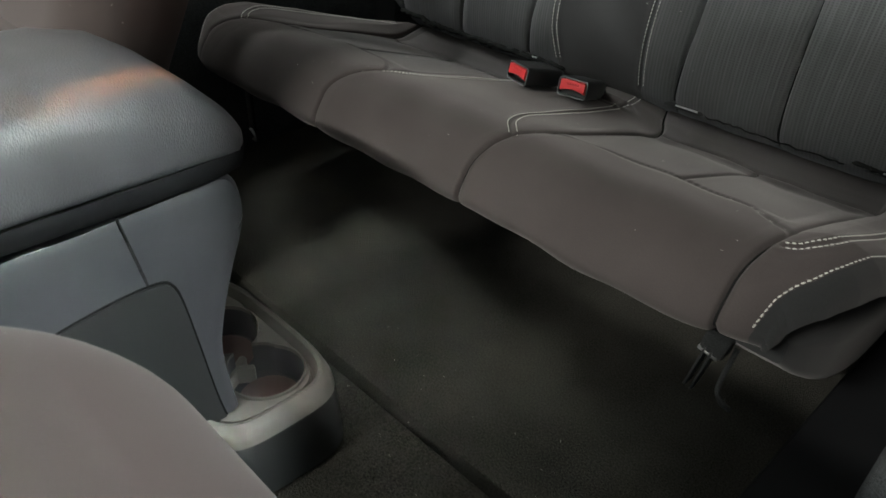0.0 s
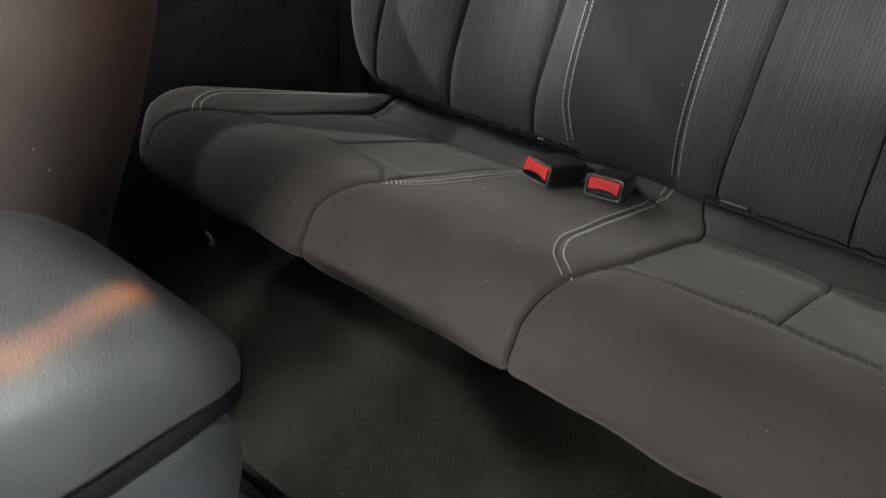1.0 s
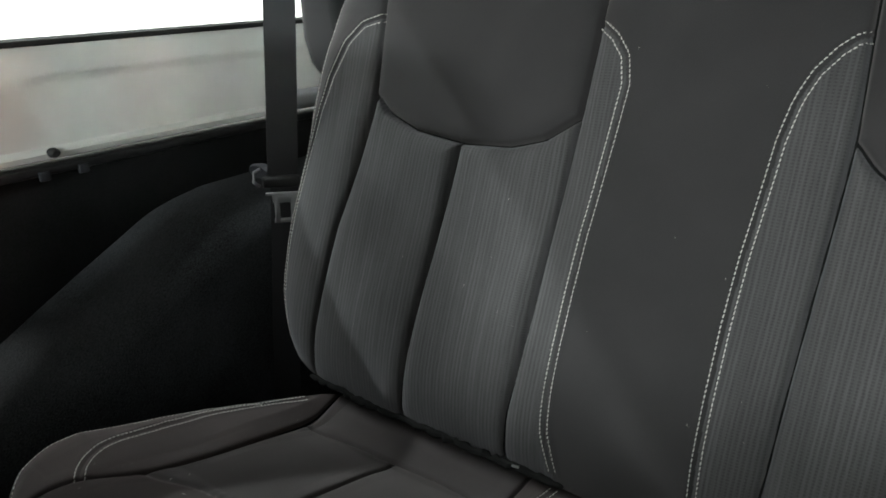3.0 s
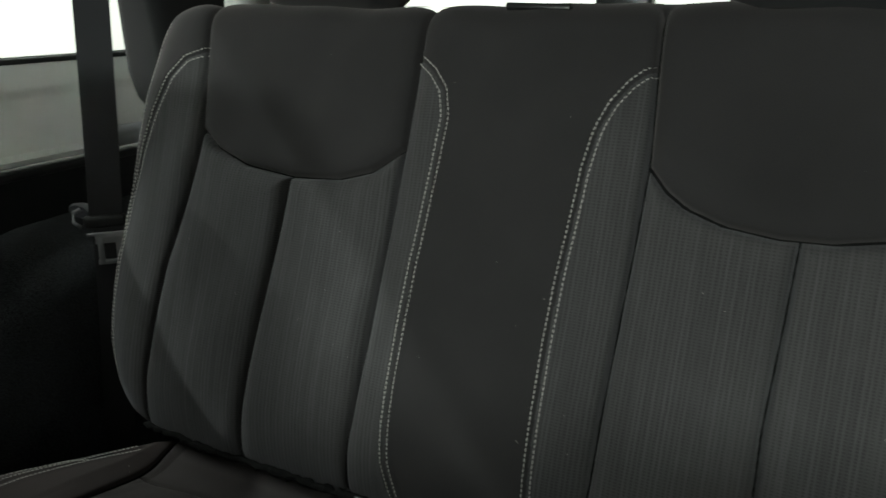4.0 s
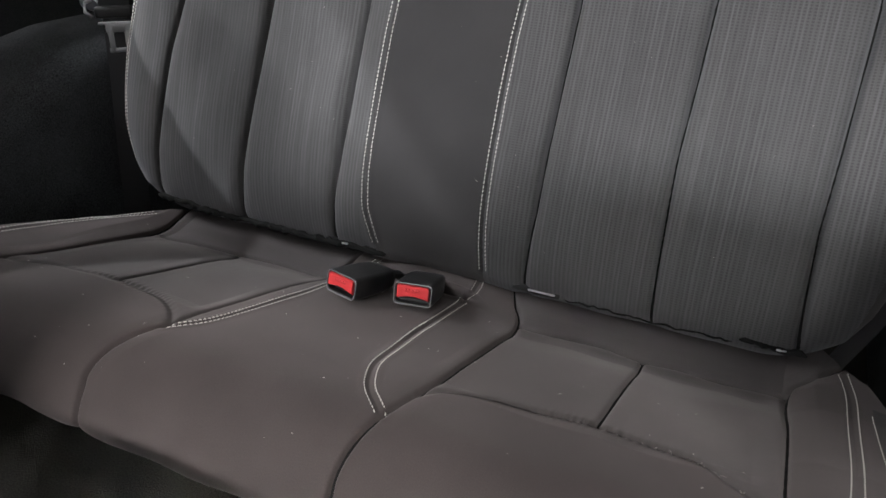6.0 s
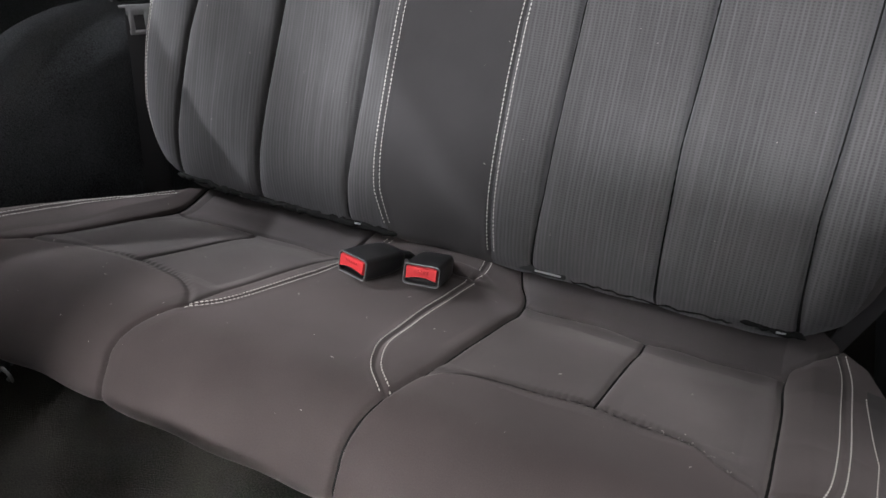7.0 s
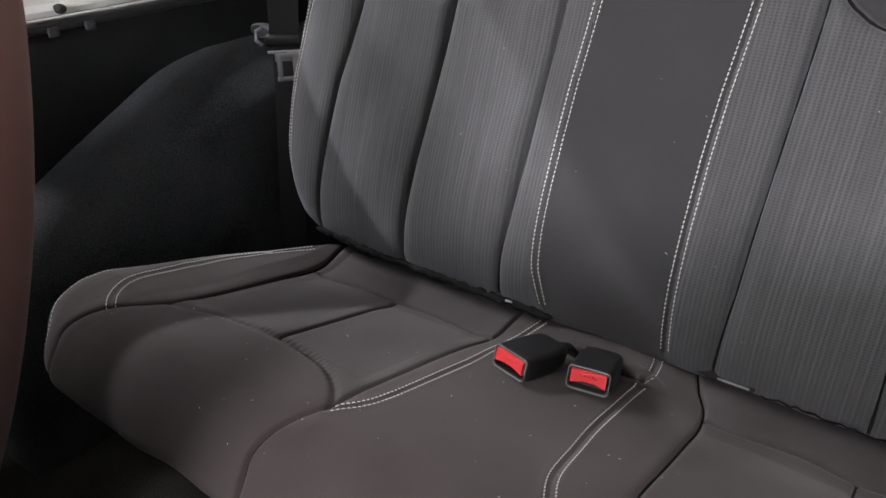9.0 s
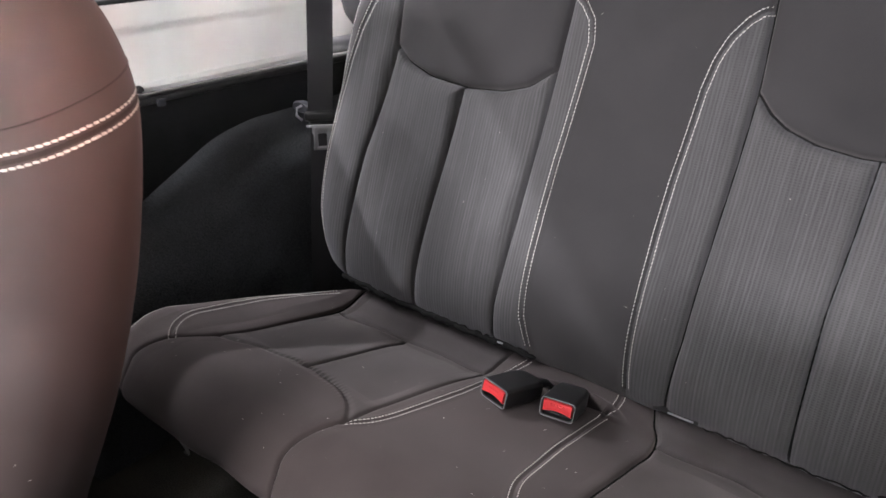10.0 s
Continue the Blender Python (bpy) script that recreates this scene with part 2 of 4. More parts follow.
def add_tube(bm, points, radius, sides=10, squash=1.0):
    """A closed round tube along points; radius may be a list."""
    pts = [Vector(p) for p in points]
    rings = []
    for i, p in enumerate(pts):
        d = (pts[min(i + 1, len(pts) - 1)] - pts[max(i - 1, 0)]).normalized()
        side = d.cross(Vector((0, 0, 1)))
        if side.length < 0.05:
            side = Vector((1, 0, 0))
        side.normalize()
        up = side.cross(d)
        r = radius[i] if isinstance(radius, (list, tuple)) else radius
        rings.append([bm.verts.new(p + side * (r * math.cos(a)) + up * (r * squash * math.sin(a))) for a in (2 * math.pi * k / sides for k in range(sides))])
    for a, b in zip(rings, rings[1:]):
        for k in range(sides):
            bm.faces.new((a[k], a[(k + 1) % sides], b[(k + 1) % sides], b[k]))
    bm.faces.new(list(reversed(rings[0])))
    bm.faces.new(rings[-1])


def extrude_outline(bm, pts, thickness_vec):
    """A slab: the closed outline pts (3D, in one plane) extruded by thickness_vec."""
    t = Vector(thickness_vec)
    a = [bm.verts.new(Vector(p)) for p in pts]
    b = [bm.verts.new(Vector(p) + t) for p in pts]
    n = len(a)
    bm.faces.new(a)
    bm.faces.new(list(reversed(b)))
    for k in range(n):
        bm.faces.new((a[k], b[k], b[(k + 1) % n], a[(k + 1) % n]))


def loft(bm, rings, closed=True, caps=True):
    vs = [[bm.verts.new(Vector(p)) for p in r] for r in rings]
    n = len(vs[0])
    for a, b in zip(vs, vs[1:]):
        for k in range(n if closed else n - 1):
            bm.faces.new((a[k], a[(k + 1) % n], b[(k + 1) % n], b[k]))
    if caps:
        bm.faces.new(list(reversed(vs[0])))
        bm.faces.new(vs[-1])


def rounded_rect(hx, hy, r, n=6):
    pts = []
    r = min(r, hx - 1e-4, hy - 1e-4)
    for cx, cy, a0 in ((hx - r, hy - r, 0), (-hx + r, hy - r, 90), (-hx + r, -hy + r, 180), (hx - r, -hy + r, 270)):
        for k in range(n + 1):
            a = radians(a0 + 90 * k / n)
            pts.append((cx + r * math.cos(a), cy + r * math.sin(a)))
    return pts


def smooth_curve(pts, n=10):
    """Catmull-Rom through 2D or 3D points."""
    p = np.array(pts, float)
    q = np.vstack([2 * p[0] - p[1], p, 2 * p[-1] - p[-2]])
    out = []
    for i in range(1, len(q) - 2):
        for t in np.linspace(0, 1, n, endpoint=False):
            a, b, c, d = q[i - 1], q[i], q[i + 1], q[i + 2]
            out.append(0.5 * (2 * b + (c - a) * t + (2 * a - 5 * b + 4 * c - d) * t * t + (3 * b - a - 3 * c + d) * t ** 3))
    out.append(p[-1])
    return np.array(out)


# ---- upholstery: a padded sheet over a grid, cut into panels along its seams ----
def line_distance(px, py, line):
    best = np.full(px.shape, 1e9)
    for (ax, ay), (bx, by) in zip(line[:-1], line[1:]):
        dx, dy = bx - ax, by - ay
        ll = dx * dx + dy * dy + 1e-12
        t = np.clip(((px - ax) * dx + (py - ay) * dy) / ll, 0, 1)
        best = np.minimum(best, (px - ax - t * dx) ** 2 + (py - ay - t * dy) ** 2)
    return np.sqrt(best)


class Sheet:
    """Grid of places with its flat coordinates gx, gs (metres) and the padded result."""

    def __init__(self, pos, gx, gs, seams, topseams, pad, length, groove=0.0045, gathers=(), sag=0.0, flat=0.0):
        du, dv = np.gradient(pos, axis=1), np.gradient(pos, axis=0)
        nrm = np.cross(du, dv)
        nrm /= np.linalg.norm(nrm, axis=-1, keepdims=True) + 1e-12
        d = np.full(gx.shape, 1e9)
        for line in seams:
            d = np.minimum(d, line_distance(gx, gs, line))
        swell = 1.0 if not flat else 0.30 + 0.70 * np.clip((gs - 0.005) / flat, 0, 1)
        lift = pad * (1 - np.exp(-d / length) * swell) - groove * swell * np.exp(-((d / 0.0024) ** 2))
        for line in gathers:
            e = line_distance(gx, gs, line)
            lift = lift - 0.0026 * np.exp(-((e / 0.0045) ** 2)) + (0.0004 + 0.0004 * np.sin(gx * 23 + 1.0)) * np.sin(gx * 2 * np.pi / 0.0078 + 2.0 * np.sin(gx * 70)) * np.exp(-((e / 0.009) ** 2))
        for fx, fs, ph in ((11.0, 7.0, 0.4), (-17.0, 21.0, 1.9), (31.0, 13.0, 4.1), (43.0, -37.0, 2.6), (-67.0, 29.0, 5.3)):
            lift = lift + sag * np.sin(gx * fx + gs * fs + ph) * np.clip(d / 0.02, 0, 1)
        for line in topseams:
            e = line_distance(gx, gs, line)
            lift = lift - 0.0018 * np.exp(-((e / 0.0024) ** 2)) + 0.0006 * np.exp(-(((e - 0.0075) / 0.003) ** 2))
        self.nrm, self.pos, self.gx, self.gs = nrm, pos + nrm * lift[..., None], gx, gs

    def panel(self, name, mask, mat, parent, label=""):
        nj, ni = self.gx.shape
        idx = np.arange(nj * ni).reshape(nj, ni)
        quads = np.stack([idx[:-1, :-1], idx[:-1, 1:], idx[1:, 1:], idx[1:, :-1]], -1)[mask]
        p, n = self.pos.reshape(-1, 3), self.nrm.reshape(-1, 3)
        q = quads[len(quads) // 2]
        if np.dot(np.cross(p[q[1]] - p[q[0]], p[q[3]] - p[q[0]]), n[q[0]]) < 0:
            quads = quads[:, ::-1]
        used, inverse = np.unique(quads, return_inverse=True)
        me = bpy.data.meshes.new(name)
        me.from_pydata(self.pos.reshape(-1, 3)[used].tolist(), [], inverse.reshape(-1, 4).tolist())
        uv = me.uv_layers.new(name="UVMap")
        flat = np.stack([self.gx.ravel()[used], self.gs.ravel()[used]], -1)[inverse.reshape(-1)]
        uv.data.foreach_set("uv", flat.ravel().astype(np.float32))
        return link_mesh(name, me, mat, parent, label)

    def centre(self):
        a = self.gx
        b = self.gs
        return ((a[:-1, :-1] + a[1:, 1:]) / 2, (b[:-1, :-1] + b[1:, 1:]) / 2)

    def at(self, x, s):
        i = 0
        for _ in range(2):
            col = self.gs[:, i]
            j = int(np.clip(np.searchsorted(col, s) - 1, 0, len(col) - 2))
            fj = float(np.clip((s - col[j]) / (col[j + 1] - col[j] + 1e-12), 0, 1))
            row = self.gx[j] * (1 - fj) + self.gx[j + 1] * fj
            i = int(np.clip(np.searchsorted(row, x) - 1, 0, len(row) - 2))
        fi = float(np.clip((x - row[i]) / (row[i + 1] - row[i] + 1e-12), 0, 1))
        def mix(f):
            return (f[j, i] * (1 - fi) + f[j, i + 1] * fi) * (1 - fj) + (f[j + 1, i] * (1 - fi) + f[j + 1, i + 1] * fi) * fj
        return Vector(mix(self.pos)), Vector(mix(self.nrm)).normalized()


def stitch_mesh(name, places, parent, pitch=0.0054, length=0.0041, width=0.00160, label=""):
    """A row of separate stitches: places is a list of (place, normal) along the row."""
    verts, faces = [], []
    run, nxt = 0.0, pitch / 2
    for (a, na), (b, nb) in zip(places, places[1:]):
        seg = (b - a).length
        while seg > 1e-9 and nxt <= run + seg:
            c = a.lerp(b, (nxt - run) / seg)
            d = (b - a).normalized()
            w = d.cross(na).normalized()
            d = (d + w * 0.12).normalized()
            h = na * 0.0007
            base = len(verts)
            for f, k, up in ((-0.5, 0.6, 0), (-0.25, 1, 1), (0.25, 1, 1), (0.5, 0.6, 0)):
                for side in (-1, -0.45, 0.45, 1):
                    lift = (-0.5 if abs(side) == 1 else 1.0) * (1.0 if up else -0.2)
                    verts.append(c + d * (f * length) + w * (side * k * width / 2) + h * lift)
            for r in range(3):
                for q in range(3):
                    o = base + 4 * r + q
                    faces.append((o, o + 1, o + 5, o + 4))
            nxt += pitch
        run += seg
    me = bpy.data.meshes.new(name)
    me.from_pydata([tuple(v) for v in verts], [], faces)
    ob = link_mesh(name, me, THREAD, parent, label)
    return tagged(ob, kind="stuff")


def offset_line(line, off):
    p = np.array(line, float)
    d = np.gradient(p, axis=0)
    d /= np.linalg.norm(d, axis=1, keepdims=True) + 1e-12
    return p + np.stack([-d[:, 1], d[:, 0]], -1) * off


def seam_cord(sheet, line, parent, width=0.0050):
    """The dark sewn joint lying at the bottom of a seam."""
    p = np.array(line, float)
    t = np.r_[0, np.cumsum(np.linalg.norm(np.diff(p, axis=0), axis=1))]
    u = np.arange(0, t[-1], 0.004)
    pts = np.stack([np.interp(u, t, p[:, 0]), np.interp(u, t, p[:, 1])], -1)
    got = [sheet.at(x, s) for x, s in pts]
    verts, faces = [], []
    for k, (c, n) in enumerate(got):
        d = (got[min(k + 1, len(got) - 1)][0] - got[max(k - 1, 0)][0]).normalized()
        w = d.cross(n).normalized() * (width / 2)
        verts += [c - w + n * 0.0010, c + n * 0.0022, c + w + n * 0.0010]
        if k:
            o = 3 * k
            faces += [(o - 3, o - 2, o + 1, o), (o - 2, o - 1, o + 2, o + 1)]
    me = bpy.data.meshes.new("seam")
    me.from_pydata([tuple(v) for v in verts], [], faces)
    return link_mesh("seam", me, SEAM_CLOTH, parent)


def double_stitch(sheet, line, parent, gap=0.0090):
    for off in (-gap / 2, gap / 2):
        pts = offset_line(line, off)
        stitch_mesh("stitching", [sheet.at(x, s) for x, s in pts], parent)


# ---- the rear bench ----
bench = thing("rear_bench_seat", "charcoal cloth rear bench seat with pale double stitching", "car seat")

# backrest: v runs up the reclined face from its foot
REST_FOOT = Vector((0.0, 0.0, 0.25))
REST_UP = Vector((0, 0.15, 0.47)).normalized()
REST_BACK = Vector((0, REST_UP.z, -REST_UP.y))


def rest_width(v):
    return np.interp(v, [-0.03, -0.012, 0.0, 0.017, 0.05, 0.10, 0.20, 0.33, 0.43, 0.50, 0.535, 0.555, 0.57],
                     [0.440, 0.455, 0.470, 0.490, 0.506, 0.520, 0.533, 0.534, 0.522, 0.512, 0.504, 0.490, 0.470])


def head_edge(x):
    left = np.interp(-x, [0.118, 0.124, 0.164, 0.208, 0.274, 0.347, 0.393, 0.412, 0.444], [0.406, 0.402, 0.373, 0.360, 0.355, 0.362, 0.378, 0.394, 0.414])
    right = np.interp(x, [0.140, 0.148, 0.168, 0.190, 0.226, 0.275, 0.323, 0.375, 0.412, 0.434, 0.450], [0.412, 0.406, 0.385, 0.371, 0.360, 0.355, 0.357, 0.367, 0.384, 0.400, 0.414])
    return np.where(x > 0, right, left)


section = smooth_curve([(-0.016, 0.085), (-0.015, 0.050), (-0.008, 0.024), (0.011, 0.008), (0.047, -0.005), (0.09, -0.011), (0.16, -0.010), (0.30, 0.0), (0.45, 0.0), (0.515, 0.001), (0.543, 0.010), (0.557, 0.038), (0.556, 0.085)], 24)
arc = np.r_[0, np.cumsum(np.linalg.norm(np.diff(section, axis=0), axis=1))]
foot_arc = np.interp(0.0, section[:, 0][: np.argmax(section[:, 0])], arc[: np.argmax(section[:, 0])])
NJ, NI = 420, 801
ss = np.linspace(0, arc[-1], NJ)
vv, tt = np.interp(ss, arc, section[:, 0]), np.interp(ss, arc, section[:, 1])
aa = np.linspace(-1, 1, NI)
aa = np.sign(aa) * (1 - (1 - np.abs(aa)) ** 1.06)
rest_s = ss - foot_arc
wid = rest_width(np.where(rest_s > 0.5, np.maximum(vv, 0.5), vv))
A, W = np.meshgrid(aa, wid)
gx, gs = A * W, np.repeat(rest_s[:, None], NI, 1)
gx = np.where(gx < 0, gx * (1 + 0.026 * np.clip(np.abs(A), 0, 1) ** 3), gx)
# the rows bend so that one of them runs along the edge of the head panels
s_row = float(rest_s[np.argmin(np.abs(rest_s - 0.372))])
gs = gs + (head_edge(gx) - s_row) * (0.5 + 0.5 * np.cos(np.pi * np.clip((gs - s_row) / 0.13, -1, 1)))
V, T = np.interp(gs, rest_s, vv), np.interp(gs, rest_s, tt)
# the far shoulder stands a little higher
V = V + 0.016 * np.clip((gx + 0.20) / 0.40, 0, 1) * np.clip((V - 0.30) / 0.20, 0, 1)
edge = np.clip((np.abs(A) - 0.90) / 0.10, 0, 1)
depth = T + 0.045 * (1 - np.sqrt(np.clip(1 - edge ** 2, 0, 1)))
pos = np.array(REST_FOOT) + gx[..., None] * np.array([1.0, 0, 0]) + V[..., None] * np.array(REST_UP) + depth[..., None] * np.array(REST_BACK)


def s_outer(v):
    return np.interp(v, [0, 0.07, 0.14, 0.22, 0.32, 0.39, 0.50, 0.60], [0.453, 0.453, 0.449, 0.446, 0.430, 0.420, 0.429, 0.445])


def s_outer_right(v):
    return np.interp(v, [0, 0.06, 0.13, 0.22, 0.35, 0.44, 0.60], [0.450, 0.446, 0.443, 0.446, 0.448, 0.442, 0.440])


def s_inner(v, right=False):
    if right:
        return np.interp(v, [0, 0.09, 0.17, 0.27, 0.36, 0.41, 0.50, 0.60], [0.137, 0.141, 0.142, 0.144, 0.147, 0.148, 0.142, 0.136])
    return np.interp(v, [0, 0.05, 0.10, 0.18, 0.27, 0.36, 0.41, 0.50, 0.60], [0.140, 0.141, 0.137, 0.132, 0.131, 0.127, 0.124, 0.121, 0.125])


def s_split(v, right=False):
    if right:
        return np.interp(v, [0, 0.09, 0.18, 0.26, 0.36], [0.294, 0.291, 0.288, 0.291, 0.294])
    return np.interp(v, [0, 0.10, 0.20, 0.36], [0.297, 0.292, 0.285, 0.276])


def st_inner(v, right=False):
    if right:
        return np.interp(v, [0.010, 0.085, 0.15, 0.22, 0.29, 0.345, 0.400, 0.436, 0.461, 0.480, 0.490, 0.494], [0.083, 0.080, 0.078, 0.077, 0.079, 0.083, 0.087, 0.094, 0.105, 0.120, 0.132, 0.141])
    return np.interp(v, [0.008, 0.055, 0.10, 0.15, 0.21, 0.28, 0.354, 0.403, 0.441, 0.469, 0.488, 0.499, 0.503], [0.074, 0.087, 0.089, 0.090, 0.090, 0.088, 0.083, 0.079, 0.076, 0.083, 0.098, 0.114, 0.121])


def st_outer(v, right=False):
    if right:
        return np.interp(v, [0, 0.10, 0.17, 0.23, 0.30, 0.36, 0.42, 0.464, 0.487, 0.497, 0.503], [0.485, 0.505, 0.513, 0.515, 0.511, 0.503, 0.492, 0.476, 0.460, 0.448, 0.442])
    return np.interp(v, [0, 0.10, 0.17, 0.23, 0.30, 0.365, 0.417, 0.463, 0.488, 0.497, 0.503], [0.494, 0.514, 0.523, 0.526, 0.523, 0.512, 0.497, 0.478, 0.456, 0.436, 0.429])


def both(f, x, v):
    """A seam's distance from the middle, by side."""
    return np.where(x > 0, f(v, True), f(v))


vr = np.linspace(-0.02, 0.62, 66)
vsp = np.linspace(-0.02, 0.356, 34)
hx = np.linspace(0.125, 0.418, 40)
hx_right = np.linspace(0.149, 0.441, 40)
rest_seams = [np.stack([-s_outer(vr), vr], -1), np.stack([s_outer_right(vr), vr], -1), np.stack([-hx, head_edge(-hx)], -1), np.stack([hx_right, head_edge(hx_right)], -1)]
rest_seams += [np.stack([-s_inner(vr), vr], -1), np.stack([s_inner(vr, True), vr], -1)[vr < 0.562], np.stack([-s_split(vsp), vsp], -1), np.stack([s_split(vsp, True), vsp], -1)]
vs1 = np.r_[np.linspace(0.008, 0.45, 40), np.linspace(0.455, 0.503, 24)]
vs2 = vs1 * 0.494 / 0.503
rest_top = [np.stack([-st_inner(vs1), vs1], -1), np.stack([st_inner(vs2, True), vs2], -1), np.stack([-st_outer(vs1), vs1], -1), np.stack([st_outer(vs1, True), vs1], -1)[np.searchsorted(vs1, 0.11):]]
rest = Sheet(pos + 0.008 * np.array(REST_BACK), gx, gs, rest_seams, rest_top, 0.0115, 0.0085, 0.0090, (), 0.0006, 0.09)
bm = bmesh.new()
shell_v = [(-0.02, 0.05), (0.05, 0.05), (0.2, 0.05), (0.4, 0.05), (0.53, 0.05), (0.555, 0.07)]
rings = []
for v, t in shell_v:
    w = float(rest_width(v)) - 0.012
    ring = [(-w, t), (-w - 0.004, t + 0.02), (-w + 0.01, t + 0.075), (0, t + 0.085), (w - 0.01, t + 0.075), (w + 0.004, t + 0.02), (w, t), (0, t)]
    rings.append([tuple(REST_FOOT + Vector((x, 0, 0)) + REST_UP * v + REST_BACK * d) for x, d in ring])
loft(bm, rings)
backrest = part("backrest", bm, SIDE_CLOTH, bench, "black carpeted rear shell of the backrest")
cx, cs = rest.centre()
ax = np.abs(cx)
low = cs < head_edge(cx)
inner_seam, split_seam = both(s_inner, cx, cs), both(s_split, cx, cs)
inner_wing = (ax < inner_seam) & (ax > both(st_inner, cx, cs)) & (cs < np.where(cx > 0, 0.494, 0.503))
outer_seam = np.where(cx > 0, s_outer_right(cs), s_outer(cs))
outer_wing = (ax > outer_seam) & (ax < both(st_outer, cx, cs)) & (cs < 0.503)
seat_zone = (ax >= inner_seam) & (ax <= outer_seam)
rest.panel("centre_panel", (ax <= inner_seam) & ~inner_wing, CLOTH_BACK, backrest, "smooth charcoal centre panel")
for side in (-1, 1):
    here = cx * side > 0
    rest.panel("side_panel", here & (ax > outer_seam) & ~outer_wing, CLOTH_BACK, backrest)
    rest.panel("inner_wing", here & inner_wing, RIBBED, backrest, "ribbed charcoal wing")
    rest.panel("outer_wing", here & outer_wing, RIBBED, backrest, "ribbed charcoal wing")
    rest.panel("head_panel", here & seat_zone & ~low, CLOTH_BACK, backrest, "smooth padded shoulder panel")
    rest.panel("back_panel", here & seat_zone & low & (ax < split_seam), RIBBED, backrest, "ribbed charcoal back panel")
    rest.panel("back_panel", here & seat_zone & low & (ax >= split_seam), RIBBED, backrest, "ribbed charcoal back panel")
for line in rest_top:
    double_stitch(rest, line, backrest)
# a single row along the near outer edge
v_edge = np.linspace(0.24, 0.535, 60)
stitch_mesh("edge_stitching", [rest.at(-0.972 * 1.024 * float(rest_width(v)), v) for v in v_edge], backrest)
# on the right head panel's edge the black cord stands in for shading alone
for line in rest_seams:
    seam_cord(rest, line, backrest)

# cushion: s runs from the back over the top and down the rolled front
prof = smooth_curve([(0.075, 0.214), (0.03, 0.212), (0.006, 0.208), (-0.035, 0.205), (-0.10, 0.230), (-0.20, 0.262), (-0.29, 0.289), (-0.345, 0.300), (-0.385, 0.292), (-0.412, 0.274), (-0.424, 0.256), (-0.421, 0.244), (-0.405, 0.238), (-0.37, 0.237), (-0.30, 0.237)], 24)
prof_mid = smooth_curve([(0.075, 0.224), (0.03, 0.226), (0.006, 0.226), (-0.035, 0.230), (-0.10, 0.242), (-0.20, 0.264), (-0.29, 0.292), (-0.345, 0.303), (-0.385, 0.295), (-0.412, 0.277), (-0.426, 0.257), (-0.422, 0.244), (-0.405, 0.238), (-0.37, 0.237), (-0.30, 0.237)], 24)
carc = np.r_[0, np.cumsum(np.linalg.norm(np.diff(prof, axis=0), axis=1))]
front = int(np.argmin(prof[:, 0]))
CJ, CI = 520, 861
cs_line = np.linspace(0, carc[-1], CJ)


def s_of(y):
    return np.interp(-np.asarray(y, float), -prof[: front + 1, 0], carc[: front + 1])


def interp_at(values):
    return np.interp(cs_line, carc, values)


cy, cz, my, mz = interp_at(prof[:, 0]), interp_at(prof[:, 1]), interp_at(prof_mid[:, 0]), interp_at(prof_mid[:, 1])
cw = np.interp(cs_line, s_of([0.075, 0.03, 0.0, -0.05, -0.20, -0.27, -0.33, -0.37, -0.40, -0.425]), [0.470, 0.500, 0.526, 0.541, 0.545, 0.538, 0.520, 0.503, 0.491, 0.484])
cw_left = np.interp(cs_line, s_of([0.075, 0.03, 0.0, -0.06, -0.10, -0.145, -0.20, -0.25, -0.30, -0.33, -0.37, -0.40, -0.425]), [0.405, 0.418, 0.435, 0.466, 0.490, 0.506, 0.514, 0.518, 0.521, 0.520, 0.510, 0.496, 0.484])
aa = np.linspace(-1, 1, CI)
A, W = np.meshgrid(aa, cw)
W = np.where(A < 0, np.repeat(cw_left[:, None], CI, 1), W)
gx, gs = A * W, np.repeat(cs_line[:, None], CI, 1)
hump = np.maximum(0.5 - 0.5 * np.cos(np.pi * np.clip((0.165 - np.abs(gx - 0.01)) / 0.14, 0, 1)), np.clip((np.abs(gx - 0.022) - 0.425) / 0.03, 0, 1))
Y = cy[:, None] * (1 - hump) + my[:, None] * hump
Z = cz[:, None] * (1 - hump) + mz[:, None] * hump
on_top = np.clip((s_of(-0.36) - gs) / 0.06, 0, 1)
away = np.clip((np.abs(gx) - 0.425) / 0.05, 0, 1)
Z = Z + (0.002 + 0.010 * np.clip((gs - s_of(-0.08)) / 0.14, 0, 1)) * away * on_top * np.clip((gs - s_of(0.02)) / 0.05, 0, 1)
inset = np.clip((s_of(-0.27) - gs) / 0.02, 0, 1) * np.clip((gs - s_of(-0.03)) / 0.02, 0, 1) * np.clip((np.abs(gx - 0.01) - 0.13) / 0.02, 0, 1) * np.clip((0.425 - np.abs(gx - 0.015)) / 0.02, 0, 1)
Z = Z - 0.003 * inset - 0.005
# slot behind the buckles, with a raised lip
slot = np.sqrt(((gx - 0.030) / 0.050) ** 2 + ((Y + 0.026) / 0.015) ** 2)
Z = Z - 0.028 * np.clip((1.05 - slot) / 0.30, 0, 1) ** 0.8 * (gs < s_of(-0.10)) + 0.002 * np.exp(-((slot - 1.25) / 0.16) ** 2) * (gs < s_of(-0.10))
edge = np.clip((np.abs(A) - 0.93) / 0.07, 0, 1)
round_off = 1 - np.sqrt(np.clip(1 - edge ** 2, 0, 1))
Z = Z - 0.034 * round_off * np.clip((Z - 0.225) / 0.05, 0, 1)
